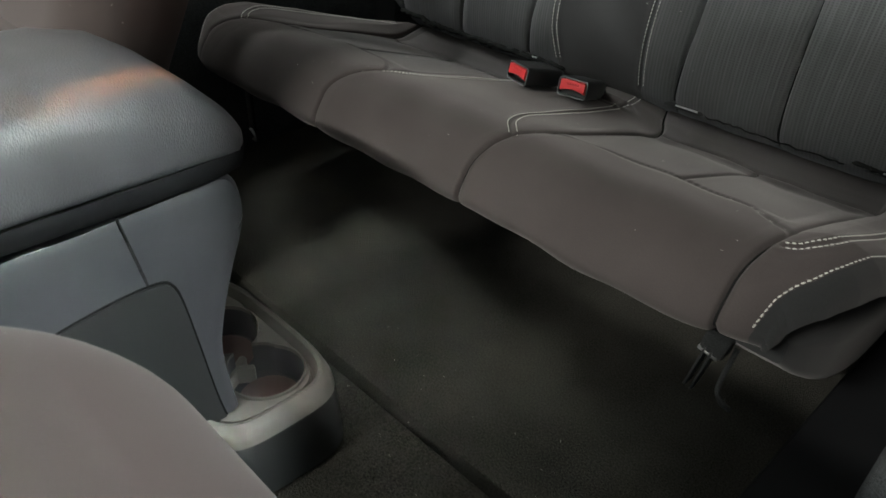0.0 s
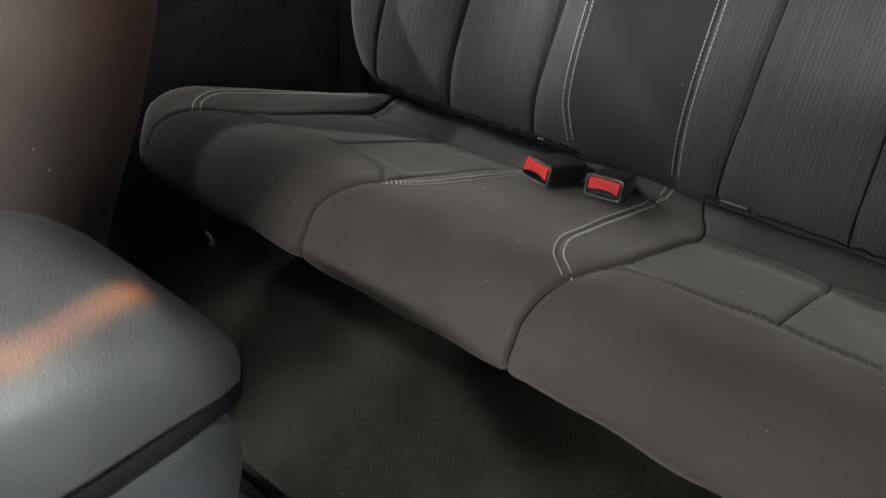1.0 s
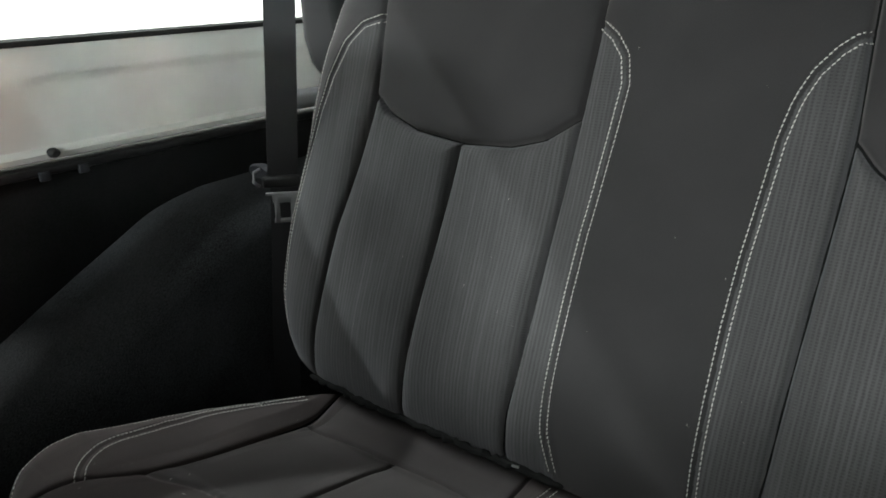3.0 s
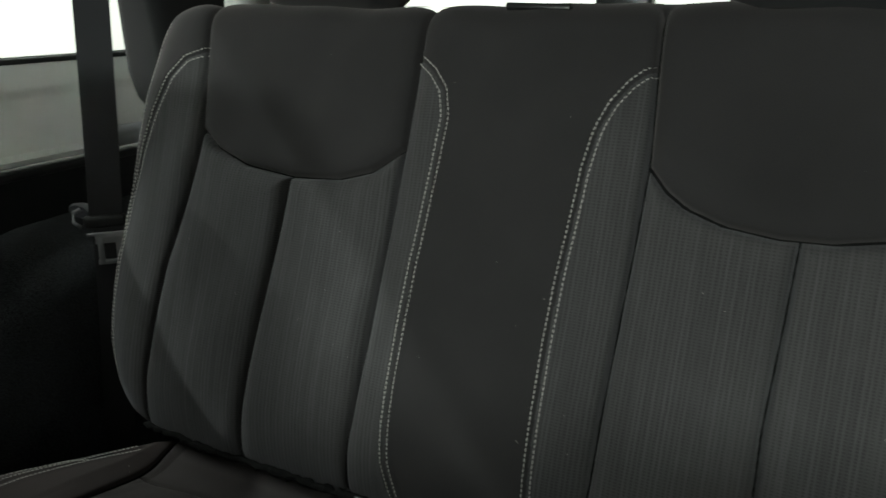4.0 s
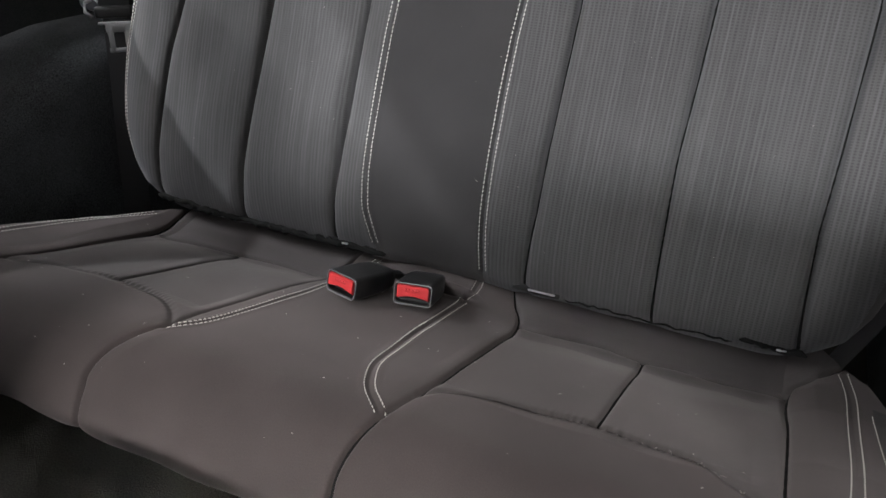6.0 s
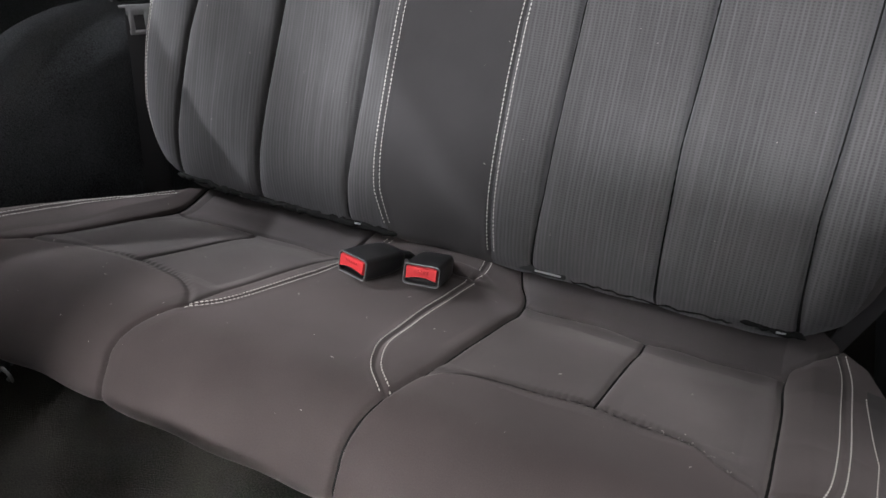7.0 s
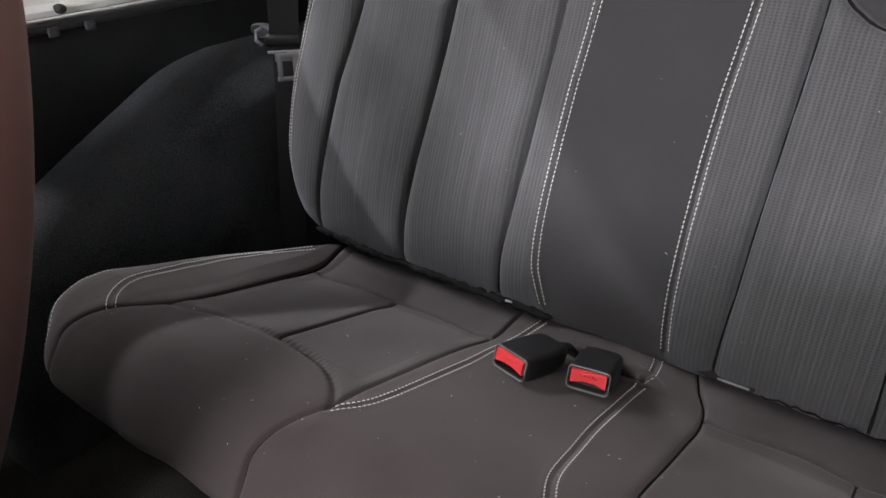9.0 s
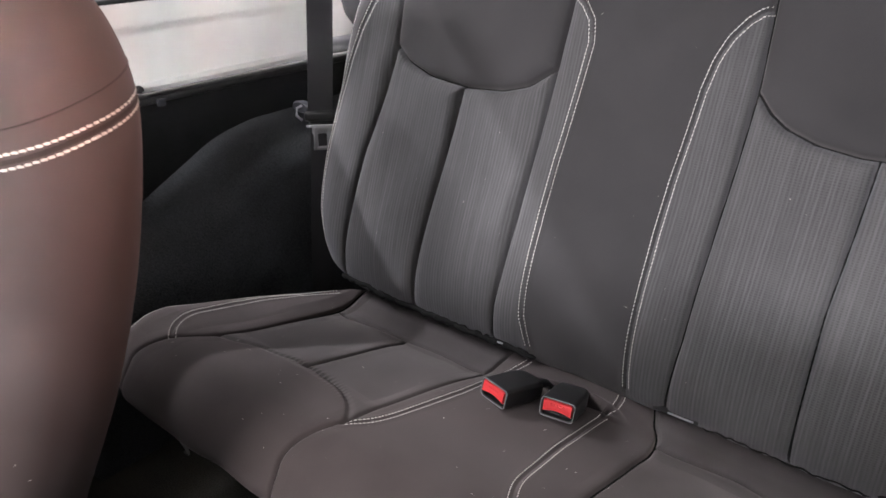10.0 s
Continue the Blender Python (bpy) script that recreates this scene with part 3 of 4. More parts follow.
Y = Y + 0.030 * np.clip((np.abs(gx) - 0.40) / 0.08, 0, 1) ** 2 * np.clip((gs - s_of(-0.36)) / 0.08, 0, 1)
pos = np.stack([gx, Y, Z], -1)[:, ::-1].copy()
gx = gx[:, ::-1].copy()


def top_line(pts, n=8):
    p = smooth_curve(pts, n)
    return np.stack([p[:, 0], p[:, 1]], -1)


def xy_line(pts, n=8):
    return top_line([(x, float(s_of(y))) for x, y in pts], n)


END = float(carc[-1])
FR = float(s_of(-0.4235))
mid_l = top_line([(-0.112, float(s_of(0.05))), (-0.117, float(s_of(-0.036))), (-0.121, float(s_of(-0.15))), (-0.121, float(s_of(-0.26))), (-0.119, float(s_of(-0.315))), (-0.128, float(s_of(-0.347))), (-0.138, float(s_of(-0.375))), (-0.140, float(s_of(-0.398))), (-0.132, FR), (-0.129, END)])
mid_r = top_line([(0.112, float(s_of(0.05))), (0.128, float(s_of(0.012))), (0.146, float(s_of(-0.024))), (0.150, float(s_of(-0.11))), (0.149, float(s_of(-0.20))), (0.149, float(s_of(-0.265))), (0.142, float(s_of(-0.33))), (0.134, float(s_of(-0.372))), (0.132, float(s_of(-0.402))), (0.135, FR), (0.134, END)])
bol_l = top_line([(-0.421, float(s_of(0.03))), (-0.411, float(s_of(-0.048))), (-0.402, float(s_of(-0.165))), (-0.400, float(s_of(-0.25))), (-0.405, float(s_of(-0.295))), (-0.426, float(s_of(-0.34))), (-0.442, float(s_of(-0.372))), (-0.448, float(s_of(-0.398))), (-0.440, FR), (-0.438, END)])
bol_r = top_line([(0.500, float(s_of(0.03))), (0.472, float(s_of(-0.005))), (0.451, float(s_of(-0.024))), (0.451, float(s_of(-0.13))), (0.449, float(s_of(-0.226))), (0.447, float(s_of(-0.30))), (0.442, float(s_of(-0.36))), (0.441, float(s_of(-0.39))), (0.443, FR), (0.443, END)])
crease_l = xy_line([(-0.411, -0.050), (-0.335, -0.037), (-0.271, -0.035), (-0.205, -0.031), (-0.117, -0.036)])
crease_r = xy_line([(0.147, -0.025), (0.193, -0.023), (0.249, -0.018), (0.298, -0.026), (0.337, -0.021), (0.381, -0.025), (0.425, -0.020), (0.451, -0.024)])
fold_l = xy_line([(-0.403, -0.290), (-0.344, -0.267), (-0.313, -0.260), (-0.277, -0.252), (-0.255, -0.252), (-0.214, -0.257), (-0.177, -0.268), (-0.147, -0.284), (-0.127, -0.303), (-0.119, -0.315)])
fold_r = xy_line([(0.149, -0.292), (0.166, -0.271), (0.202, -0.255), (0.245, -0.246), (0.296, -0.239), (0.348, -0.245), (0.385, -0.257), (0.409, -0.277), (0.433, -0.292), (0.447, -0.304)])
split_l = xy_line([(-0.271, -0.036), (-0.265, -0.15), (-0.263, -0.252)])
split_r = xy_line([(0.299, -0.026), (0.297, -0.145), (0.296, -0.239)])
stitch_l = xy_line([(-0.075, 0.02), (-0.088, -0.06), (-0.088, -0.140), (-0.091, -0.217), (-0.097, -0.287), (-0.115, -0.325)])
stitch_r = xy_line([(0.068, 0.04), (0.077, 0.0), (0.076, -0.08), (0.076, -0.15), (0.081, -0.21), (0.086, -0.258), (0.098, -0.291), (0.113, -0.316), (0.139, -0.342)])
edge_l = xy_line([(-0.440, -0.02), (-0.457, -0.065), (-0.474, -0.143), (-0.471, -0.20), (-0.466, -0.250), (-0.463, -0.285), (-0.455, -0.312), (-0.443, -0.330), (-0.428, -0.343)])
edge_r = xy_line([(0.500, 0.02), (0.506, -0.04), (0.505, -0.11), (0.501, -0.204), (0.491, -0.292), (0.472, -0.331), (0.455, -0.340)])
hard = [mid_l, mid_r, bol_l, bol_r, crease_l, crease_r, split_l, split_r]
soft_seams = [stitch_l, stitch_r, edge_l, edge_r]
flip = slice(None, None, -1)
cush = Sheet(pos[:, flip], gx[:, flip], gs, hard, soft_seams, 0.0032, 0.0050, 0.0052, (fold_l, fold_r), 0.0007)
# the sheet's normals must point out of the padding
if cush.nrm[200, 430][2] < 0:
    cush = Sheet(pos, gx, gs, hard, soft_seams, 0.0032, 0.0050, 0.0052, (fold_l, fold_r), 0.0007)
    cush.pos, cush.nrm, cush.gx = cush.pos[:, flip], cush.nrm[:, flip], cush.gx[:, flip]

bm = bmesh.new()
under = []
base = smooth_curve([(0.06, 0.44, 0.190, 0.168), (0.0, 0.47, 0.190, 0.158), (-0.10, 0.500, 0.204, 0.150), (-0.22, 0.505, 0.226, 0.150), (-0.30, 0.500, 0.230, 0.160), (-0.34, 0.486, 0.230, 0.178), (-0.365, 0.468, 0.230, 0.200)], 6)
for y, w, top, low in base.tolist():
    h = (top - low) / 2
    under.append([(x + 0.012, y, (top + low) / 2 + z) for x, z in rounded_rect(w + 0.012, h, h * 0.45, 4)])
loft(bm, under)
cushion = part("seat_cushion", bm, SIDE_CLOTH, bench, "black cloth base of the seat cushion")
cx, cs = cush.centre()


def side_of(line):
    order = np.argsort(line[:, 1])
    return np.interp(cs, line[order, 1], line[order, 0])


def along(line):
    return np.interp(cx, line[:, 0], line[:, 1])


xml, xmr, xbl, xbr = side_of(mid_l), side_of(mid_r), side_of(bol_l), side_of(bol_r)
s_end_l, s_end_r = stitch_l[-1, 1], stitch_r[-1, 1]
wing_l = (cx > xml) & (cx < side_of(stitch_l)) & (cs < s_end_l)
wing_r = (cx < xmr) & (cx > side_of(stitch_r)) & (cs < s_end_r)
cush.panel("centre_panel", (cx >= xml) & (cx <= xmr) & ~wing_l & ~wing_r, CLOTH, cushion, "smooth charcoal centre panel")
cush.panel("inner_wing", wing_l, CLOTH, cushion)
cush.panel("inner_wing", wing_r, CLOTH, cushion)
for zone, crease, fold, split in (((cx < xml) & (cx > xbl), crease_l, fold_l, split_l), ((cx > xmr) & (cx < xbr), crease_r, fold_r, split_r)):
    c, f, m = along(crease), along(fold), side_of(split)
    cush.panel("back_strip", zone & (cs < c), INSET, cushion)
    cush.panel("inset_panel", zone & (cs >= c) & (cs < f) & (cx < m), INSET, cushion, "flat sewn inset panel")
    cush.panel("inset_panel", zone & (cs >= c) & (cs < f) & (cx >= m), INSET, cushion, "flat sewn inset panel")
    cush.panel("front_roll", zone & (cs >= f), CLOTH, cushion, "rounded front roll of the cushion")
for zone, line, sign in (((cx <= xbl), edge_l, -1), ((cx >= xbr), edge_r, 1)):
    out = (cx * sign > side_of(line) * sign) | (cs > line[-1, 1])
    cush.panel("bolster", zone & ~out, CLOTH, cushion)
    rim_w = np.interp(cs, cs_line, cw if sign > 0 else cw_left) * 0.970
    below = (np.abs(cx) > rim_w) & (cs > s_of(-0.05))
    cush.panel("side_panel", zone & out & ~below, CLOTH, cushion)
    cush.panel("side_wall", zone & out & below, SIDE_CLOTH, cushion, "black cloth side below the edge stitching")
for line in soft_seams:
    double_stitch(cush, line, cushion, 0.0096)
for line in hard:
    seam_cord(cush, line, cushion, 0.0034)
for sign in (-1, 1):
    pts = [(sign * (float(np.interp(s, cs_line, cw if sign > 0 else cw_left)) * 0.967), s) for s in np.linspace(float(s_of(-0.065)), float(s_of(-0.422)), 60)]
    stitch_mesh("edge_stitching", [cush.at(x, s) for x, s in pts], cushion)

# frayed black lining in the gap below the backrest; the thin right piece paints shade
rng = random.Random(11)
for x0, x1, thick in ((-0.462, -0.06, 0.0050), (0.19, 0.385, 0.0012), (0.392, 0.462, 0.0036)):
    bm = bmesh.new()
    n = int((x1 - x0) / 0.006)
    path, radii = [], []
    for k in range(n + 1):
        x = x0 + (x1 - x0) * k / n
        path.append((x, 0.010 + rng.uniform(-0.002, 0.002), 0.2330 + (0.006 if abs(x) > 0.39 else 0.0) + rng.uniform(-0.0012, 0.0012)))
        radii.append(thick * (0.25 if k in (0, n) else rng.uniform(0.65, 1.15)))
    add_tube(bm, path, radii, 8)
    part("gap_lining_and_shade", bm, SEAM_CLOTH, bench, "frayed black lining and painted shade in the gap")

# head restraints
for sx in (-0.276, 0.294):
    bm = bmesh.new()
    rings = []
    for v, hw, hd in ((0.0, 0.072, 0.020), (0.006, 0.088, 0.036), (0.03, 0.104, 0.044), (0.10, 0.118, 0.046), (0.15, 0.112, 0.042), (0.168, 0.095, 0.034), (0.176, 0.070, 0.018)):
        c = REST_FOOT + Vector((sx, 0, 0)) + REST_UP * (0.563 + v) + REST_BACK * 0.045
        rings.append([tuple(c + Vector((1, 0, 0)) * x + REST_BACK * y) for x, y in rounded_rect(hw, hd, 0.034)])
    loft(bm, rings)
    head = part("head_restraint", bm, SIDE_CLOTH, bench, "black cloth head restraint")
    for dx in (-0.05, 0.05):
        bm = bmesh.new()
        a = REST_FOOT + Vector((sx + dx, 0, 0)) + REST_BACK * 0.045
        add_tube(bm, [a + REST_UP * 0.53, a + REST_UP * 0.60], 0.006)
        part("post", bm, STEEL, head)

# release lever lying on the top edge
bm = bmesh.new()
c = REST_FOOT + REST_UP * 0.5650 + REST_BACK * 0.028 + Vector((0.006, 0, 0))
basis = Matrix(((1, 0, 0), tuple(REST_BACK), tuple(REST_UP))).transposed().to_4x4()
add_box(bm, (0.074, 0.036, 0.008), Matrix.Translation(c) @ basis, 0.003, 3)
part("release_lever", bm, BLACK, bench, "black plastic release lever")


# ---- shell of the cabin ----
def slab(name, lo, hi, mat, label, category="wall", bevel=0.0):
    bm = bmesh.new()
    size = [b - a for a, b in zip(lo, hi)]
    add_box(bm, size, Matrix.Translation([(a + b) / 2 for a, b in zip(lo, hi)]), bevel)
    ob = part(name, bm, mat, None, label)
    return tagged(ob, label, category, kind="structure")


slab("floor", (-0.76, -0.523, -0.06), (0.76, 0.80, 0.0), CARPET, "black loop-pile carpet on the rear floor", "floor", 0.004)
slab("floor_front", (-0.76, -2.05, -0.06), (0.76, -0.535, -0.005), CARPET, "black loop-pile carpet on the front floor", "floor", 0.004)
slab("trim_step_right", (0.512, -0.60, 0.0), (0.751, -0.03, 0.105), RIM_BLACK, "black carpeted step along the body side", "trim", 0.012)
slab("floor_underlay", (-0.80, -2.05, -0.10), (0.80, 0.85, -0.062), RUBBER, "black rubber underlay", "floor")
for s in (-1, 1):
    w = "left" if s < 0 else "right"
    y0 = -0.62 if s > 0 else -2.05
    lo, hi = sorted((s * 0.752, s * 0.80))
    slab(f"wall_{w}", (lo, y0, -0.06), (hi, 0.80, 0.528), LINER, "black carpeted side of the load tub")
    # tub rail
    slab(f"trim_rail_{w}", (min(s * 0.735, s * 0.80), y0, 0.528), (max(s * 0.735, s * 0.80), 0.80, 0.540), BLACK, "black plastic rail along the tub", "trim", 0.003)
    # hard top side: lower sill, ledge and pillars round the window
    bm = bmesh.new()
    side_prof = [(0.744, 0.546), (0.736, 0.549), (0.735, 0.556), (0.739, 0.560), (0.745, 0.563), (0.744, 0.638), (0.743, 0.646), (0.7385, 0.652), (0.7375, 0.659), (0.7385, 0.684), (0.742, 0.690), (0.80, 0.690), (0.80, 0.546)]
    ring = lambda y: [(s * x, y, z) for x, z in side_prof]
    loft(bm, [ring(y0 if s > 0 else -0.62), ring(0.84)])
    tagged(part(f"wall_hardtop_sill_{w}", bm, HARDTOP, None), "pale grey hard top side below the window", "wall", kind="structure")
    slab(f"wall_hardtop_header_{w}", (min(s * 0.738, s * 0.80), y0, 1.093), (max(s * 0.738, s * 0.80), 0.84, 1.24), HARDTOP, "pale grey hard top side above the window")
    slab(f"wall_hardtop_corner_{w}", (min(s * 0.70, s * 0.80), 0.60, 0.69), (max(s * 0.70, s * 0.80), 0.84, 1.10), HARDTOP, "pale grey hard top corner post")
    slab(f"trim_pillar_{w}", (min(s * 0.70, s * 0.80), -0.72, 0.546), (max(s * 0.70, s * 0.80), -0.62, 1.10), BLACK, "black door pillar trim", "trim", 0.006)
    slab(f"trim_gasket_{w}", (min(s * 0.741, s * 0.780), -0.62, 0.6905), (max(s * 0.741, s * 0.780), 0.60, 0.698), RUBBER, "black rubber window gasket", "trim", 0.002)
    pane = slab(f"window_{w}", (min(s * 0.762, s * 0.766), -0.62, 0.699), (max(s * 0.762, s * 0.766), 0.60, 1.10), GLASS, "clear side window glass", "window")
    pane.visible_shadow = False
# emissive backdrops far beyond the windows; their glow stands in for a bright hall
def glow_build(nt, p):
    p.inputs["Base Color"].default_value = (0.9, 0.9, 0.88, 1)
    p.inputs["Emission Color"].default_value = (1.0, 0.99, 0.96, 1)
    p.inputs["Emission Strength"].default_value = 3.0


GLOW = material("glowing_hall_backdrop", glow_build)
slab("backdrop_left", (-9.1, -3.0, -1.0), (-9.0, 12.0, 4.2), GLOW, "glowing white backdrop beyond the side window", "backdrop")
# unseen orange band, added to glow towards the console lid
def orange_glow_build(nt, p):
    p.inputs["Base Color"].default_value = (0.8, 0.25, 0.08, 1)
    p.inputs["Emission Color"].default_value = (1.0, 0.30, 0.10, 1)
    p.inputs["Emission Strength"].default_value = 5.0


slab("backdrop_orange_glow", (-8.98, -2.9, 2.55), (-8.90, 2.0, 2.95), material("orange_glow_band", orange_glow_build), "added orange glow band beyond the side window", "backdrop")
slab("ground", (-14.0, -14.0, -0.72), (14.0, 14.0, -0.62), plastic("hall_floor_concrete", (0.26, 0.26, 0.25), (0.34, 0.34, 0.33), rough=0.5, grain=60.0), "grey polished concrete floor of the hall", "ground")
slab("floor_chassis", (-0.74, -2.0, -0.62), (0.74, 0.80, -0.102), RUBBER, "black underbody of the vehicle", "underbody")
slab("backdrop_back", (-9.0, 11.9, -1.0), (6.0, 12.0, 3.0), GLOW, "glowing white backdrop beyond the rear window", "backdrop")
# an unseen blocker beside the car, added to cut light through the right window
slab("wall_light_blocker", (1.7, -0.15, -0.62), (1.78, 3.0, 0.95), BLACK, "unseen dark blocker that shades the right rear window")
# passenger door above the tub line, closed
slab("wall_door_left", (-0.80, -2.05, 0.545), (-0.752, -0.72, 0.60), BLACK, "black passenger door trim")
slab("wall_door_header_left", (-0.80, -2.05, 1.10), (-0.70, -0.72, 1.24), HARDTOP, "pale door header")
slab("wall_door_sill_right", (0.70, -2.05, -0.06), (0.80, -0.62, 0.16), BLACK, "black sill of the open driver door")
slab("wall_header_right", (0.70, -2.05, 1.10), (0.80, -0.62, 1.24), HARDTOP, "pale header over the door window")
slab("wall_back", (-0.80, 0.80, -0.06), (0.80, 0.85, 0.70), LINER, "black tailgate lining")
slab("wall_back_header", (-0.80, 0.80, 1.10), (0.80, 0.85, 1.24), HARDTOP, "pale grey header over the rear window")
pane = slab("window_back", (-0.70, 0.82, 0.70), (0.70, 0.824, 1.10), GLASS, "clear rear window glass", "window")
pane.visible_shadow = False
for k in range(9):
    bm = bmesh.new()
    add_tube(bm, [(-0.66, 0.8175, 0.735 + 0.036 * k), (0.66, 0.8175, 0.735 + 0.036 * k)], 0.0006, 5)
    part("heating_wire", bm, WORN_STEEL, pane)
slab("ceiling", (-0.80, -1.75, 1.24), (0.80, 0.85, 1.27), HARDTOP, "pale grey hard top roof lining", "ceiling")
slab("wall_front", (-0.80, -2.05, -0.06), (0.80, -2.0, 0.80), BLACK, "black bulkhead and dashboard backing")
slab("wall_dashboard", (-0.74, -2.0, 0.45), (0.74, -1.75, 0.80), BLACK, "black dashboard", "dashboard", 0.03)

# wheel arches, carpeted
for s in (-1, 1):
    bm = bmesh.new()
    arch = smooth_curve([(-0.42, 0.0), (-0.41, 0.12), (-0.38, 0.22), (-0.32, 0.285), (-0.24, 0.330), (-0.17, 0.366), (-0.09, 0.405), (-0.02, 0.437), (0.05, 0.452), (0.12, 0.456), (0.45, 0.456), (0.60, 0.43), (0.70, 0.34), (0.74, 0.0)], 6)
    rings = []
    for x, drop in ((0.751, 0.0), (0.70, 0.0), (0.664, 0.003), (0.636, 0.011), (0.613, 0.028), (0.598, 0.056), (0.590, 0.095), (0.586, 0.15)):
        rings.append([(s * x, float(y) * 1.0, max(0.0, float(z) - drop)) for y, z in arch])
    loft(bm, rings, closed=False, caps=False)
    # inner face down to the floor
    base = [(s * 0.586, float(y), 0.0) for y, z in arch]
    top = [(s * 0.586, float(y), max(0.0, float(z) - 0.15)) for y, z in arch]
    a = [bm.verts.new(p) for p in base]
    b = [bm.verts.new(p) for p in top]
    for k in range(len(a) - 1):
        bm.faces.new((a[k], a[k + 1], b[k + 1], b[k]))
    bmesh.ops.remove_doubles(bm, verts=bm.verts, dist=0.0005)
    tagged(part("wall_wheel_arch_left" if s < 0 else "wall_wheel_arch_right", bm, ARCH_CARPET, None), "black carpeted wheel arch", "wheel arch", kind="structure")

# ---- centre console ----
console = thing("centre_console", "dark grained plastic centre console with padded lid", "console")
bm = bmesh.new()
body = smooth_curve([(-1.30, 0.0), (-1.30, 0.20), (-1.28, 0.335), (-1.20, 0.343)], 3).tolist() + smooth_curve([(-0.80, 0.341), (-0.70, 0.346), (-0.672, 0.345), (-0.660, 0.325), (-0.663, 0.290), (-0.679, 0.250), (-0.694, 0.205), (-0.702, 0.165), (-0.698, 0.10), (-0.688, 0.04), (-0.682, 0.0)], 5).tolist()
rings = []
for x, inn in ((-0.102, 0.012), (-0.098, 0.003), (-0.090, 0.0), (0.0, 0.0), (0.090, 0.0), (0.098, 0.003), (0.102, 0.012)):
    rings.append([(x, y + (inn if y < -0.95 else -inn), max(0.0, z - (inn if z > 0.3 else 0))) for y, z in body])
loft(bm, rings)
part("body", bm, CONSOLE, console, "grey grained plastic body")
# lid
bm = bmesh.new()
rings = []
lid = [(-0.641, 0.360, 0.060, 0.008), (-0.646, 0.372, 0.086, 0.014), (-0.657, 0.388, 0.101, 0.020), (-0.675, 0.407, 0.107, 0.026), (-0.705, 0.427, 0.110, 0.033), (-0.75, 0.439, 0.112, 0.048), (-0.82, 0.442, 0.112, 0.060), (-0.92, 0.442, 0.112, 0.068), (-1.10, 0.442, 0.112, 0.070), (-1.18, 0.445, 0.108, 0.066), (-1.20, 0.40, 0.09, 0.04)]
for y, z, hw, h in lid:
    n = 36
    ring = []
    bot = 0.3575
    top = z + 0.012
    for k in range(n):
        a = 2 * math.pi * k / n
        c, sn = math.cos(a), math.sin(a)
        x = hw * math.copysign(abs(c) ** 0.45, c)
        zz = (bot + top) / 2 + (top - bot) / 2 * math.copysign(abs(sn) ** (0.66 if sn > 0 else 0.35), sn)
        ring.append((x, y, zz))
    rings.append(ring)
loft(bm, rings)
lid_part = part("lid", bm, LID_VINYL, console, "padded black vinyl lid with a dull sheen")
# black band put in for the darkening at the lid's lower edge
bm = bmesh.new()
rings = []
for y, z, hw, h in lid:
    hb = hw * 0.978
    y = y + (0.0015 if y > -0.9 else -0.0015)
    rings.append([(hb - 0.006, y, 0.3465), (hb - 0.0030, y, 0.350), (hb + 0.0002, y, 0.362), (hb - 0.0015, y, 0.367), (-hb + 0.0015, y, 0.367), (-hb - 0.0002, y, 0.362), (-hb + 0.0030, y, 0.350), (-hb + 0.006, y, 0.3465)])
loft(bm, rings)
part("rim", bm, RIM_BLACK, lid_part, "dark band for the shade at the lid's lower edge")
# dark side panels, seam and foot
for s in (-1, 1):
    bm = bmesh.new()
    pts = smooth_curve([(-0.90, 0.246), (-0.845, 0.262), (-0.79, 0.270), (-0.755, 0.270), (-0.742, 0.262), (-0.736, 0.24), (-0.730, 0.19), (-0.721, 0.11), (-0.709, 0.05), (-0.702, 0.004)], 5).tolist() + [(-1.25, 0.004), (-1.25, 0.225)]
    extrude_outline(bm, [(s * 0.099, y + 0.0022, z + 0.0018) for y, z in pts], (s * 0.0042, 0, 0))
    part("panel_gap", bm, RIM_BLACK, console, "dark gap round the side panel")
    bm = bmesh.new()
    extrude_outline(bm, [(s * 0.099, y, z) for y, z in pts], (s * 0.006, 0, 0))
    part("side_panel", bm, CONSOLE_DARK, console, "black lower side panel")
    bm = bmesh.new()
    add_box(bm, (0.0010, 0.0026, 0.080), Matrix.Translation((s * 0.1018, -0.7665, 0.305)) @ Matrix.Rotation(radians(9), 4, "X"))
    part("seam", bm, LINER, console)

# rear cup tray: a rounded block with a figure-of-eight opening
tray_x, tray_y, cup_x, NT = 0.011, -0.670, 0.028, 96


def tray_ring(hx_, hy_, z, n=4.2):
    out = []
    for k in range(NT):
        a = 2 * math.pi * k / NT
        c, sn = math.cos(a), math.sin(a)
        r = (abs(c / hx_) ** n + abs(sn / hy_) ** n) ** (-1 / n)
        out.append((tray_x + r * c, tray_y + r * sn, z))
    return out


def eight_ring(rho, z, c0=0.048, dy=0.018):
    out = []
    for k in range(NT):
        a = 2 * math.pi * k / NT
        c, sn = abs(math.cos(a)), abs(math.sin(a))
        inside = rho * rho - (c0 * sn) ** 2
        r = c0 * c + math.sqrt(inside) if inside > 0.00010 else max(0.0115, c0 * c + 0.0100)
        out.append((cup_x + r * math.cos(a), tray_y + dy + r * math.sin(a), z))
    return out


bm = bmesh.new()
loft(bm, [tray_ring(0.137, 0.084, 0.074), tray_ring(0.136, 0.083, 0.082), tray_ring(0.131, 0.079, 0.092), tray_ring(0.125, 0.075, 0.096),
          tray_ring(0.121, 0.071, 0.0945), tray_ring(0.118, 0.068, 0.078), tray_ring(0.1145, 0.0645, 0.078), tray_ring(0.113, 0.063, 0.087), eight_ring(0.0430, 0.087)], caps=False)
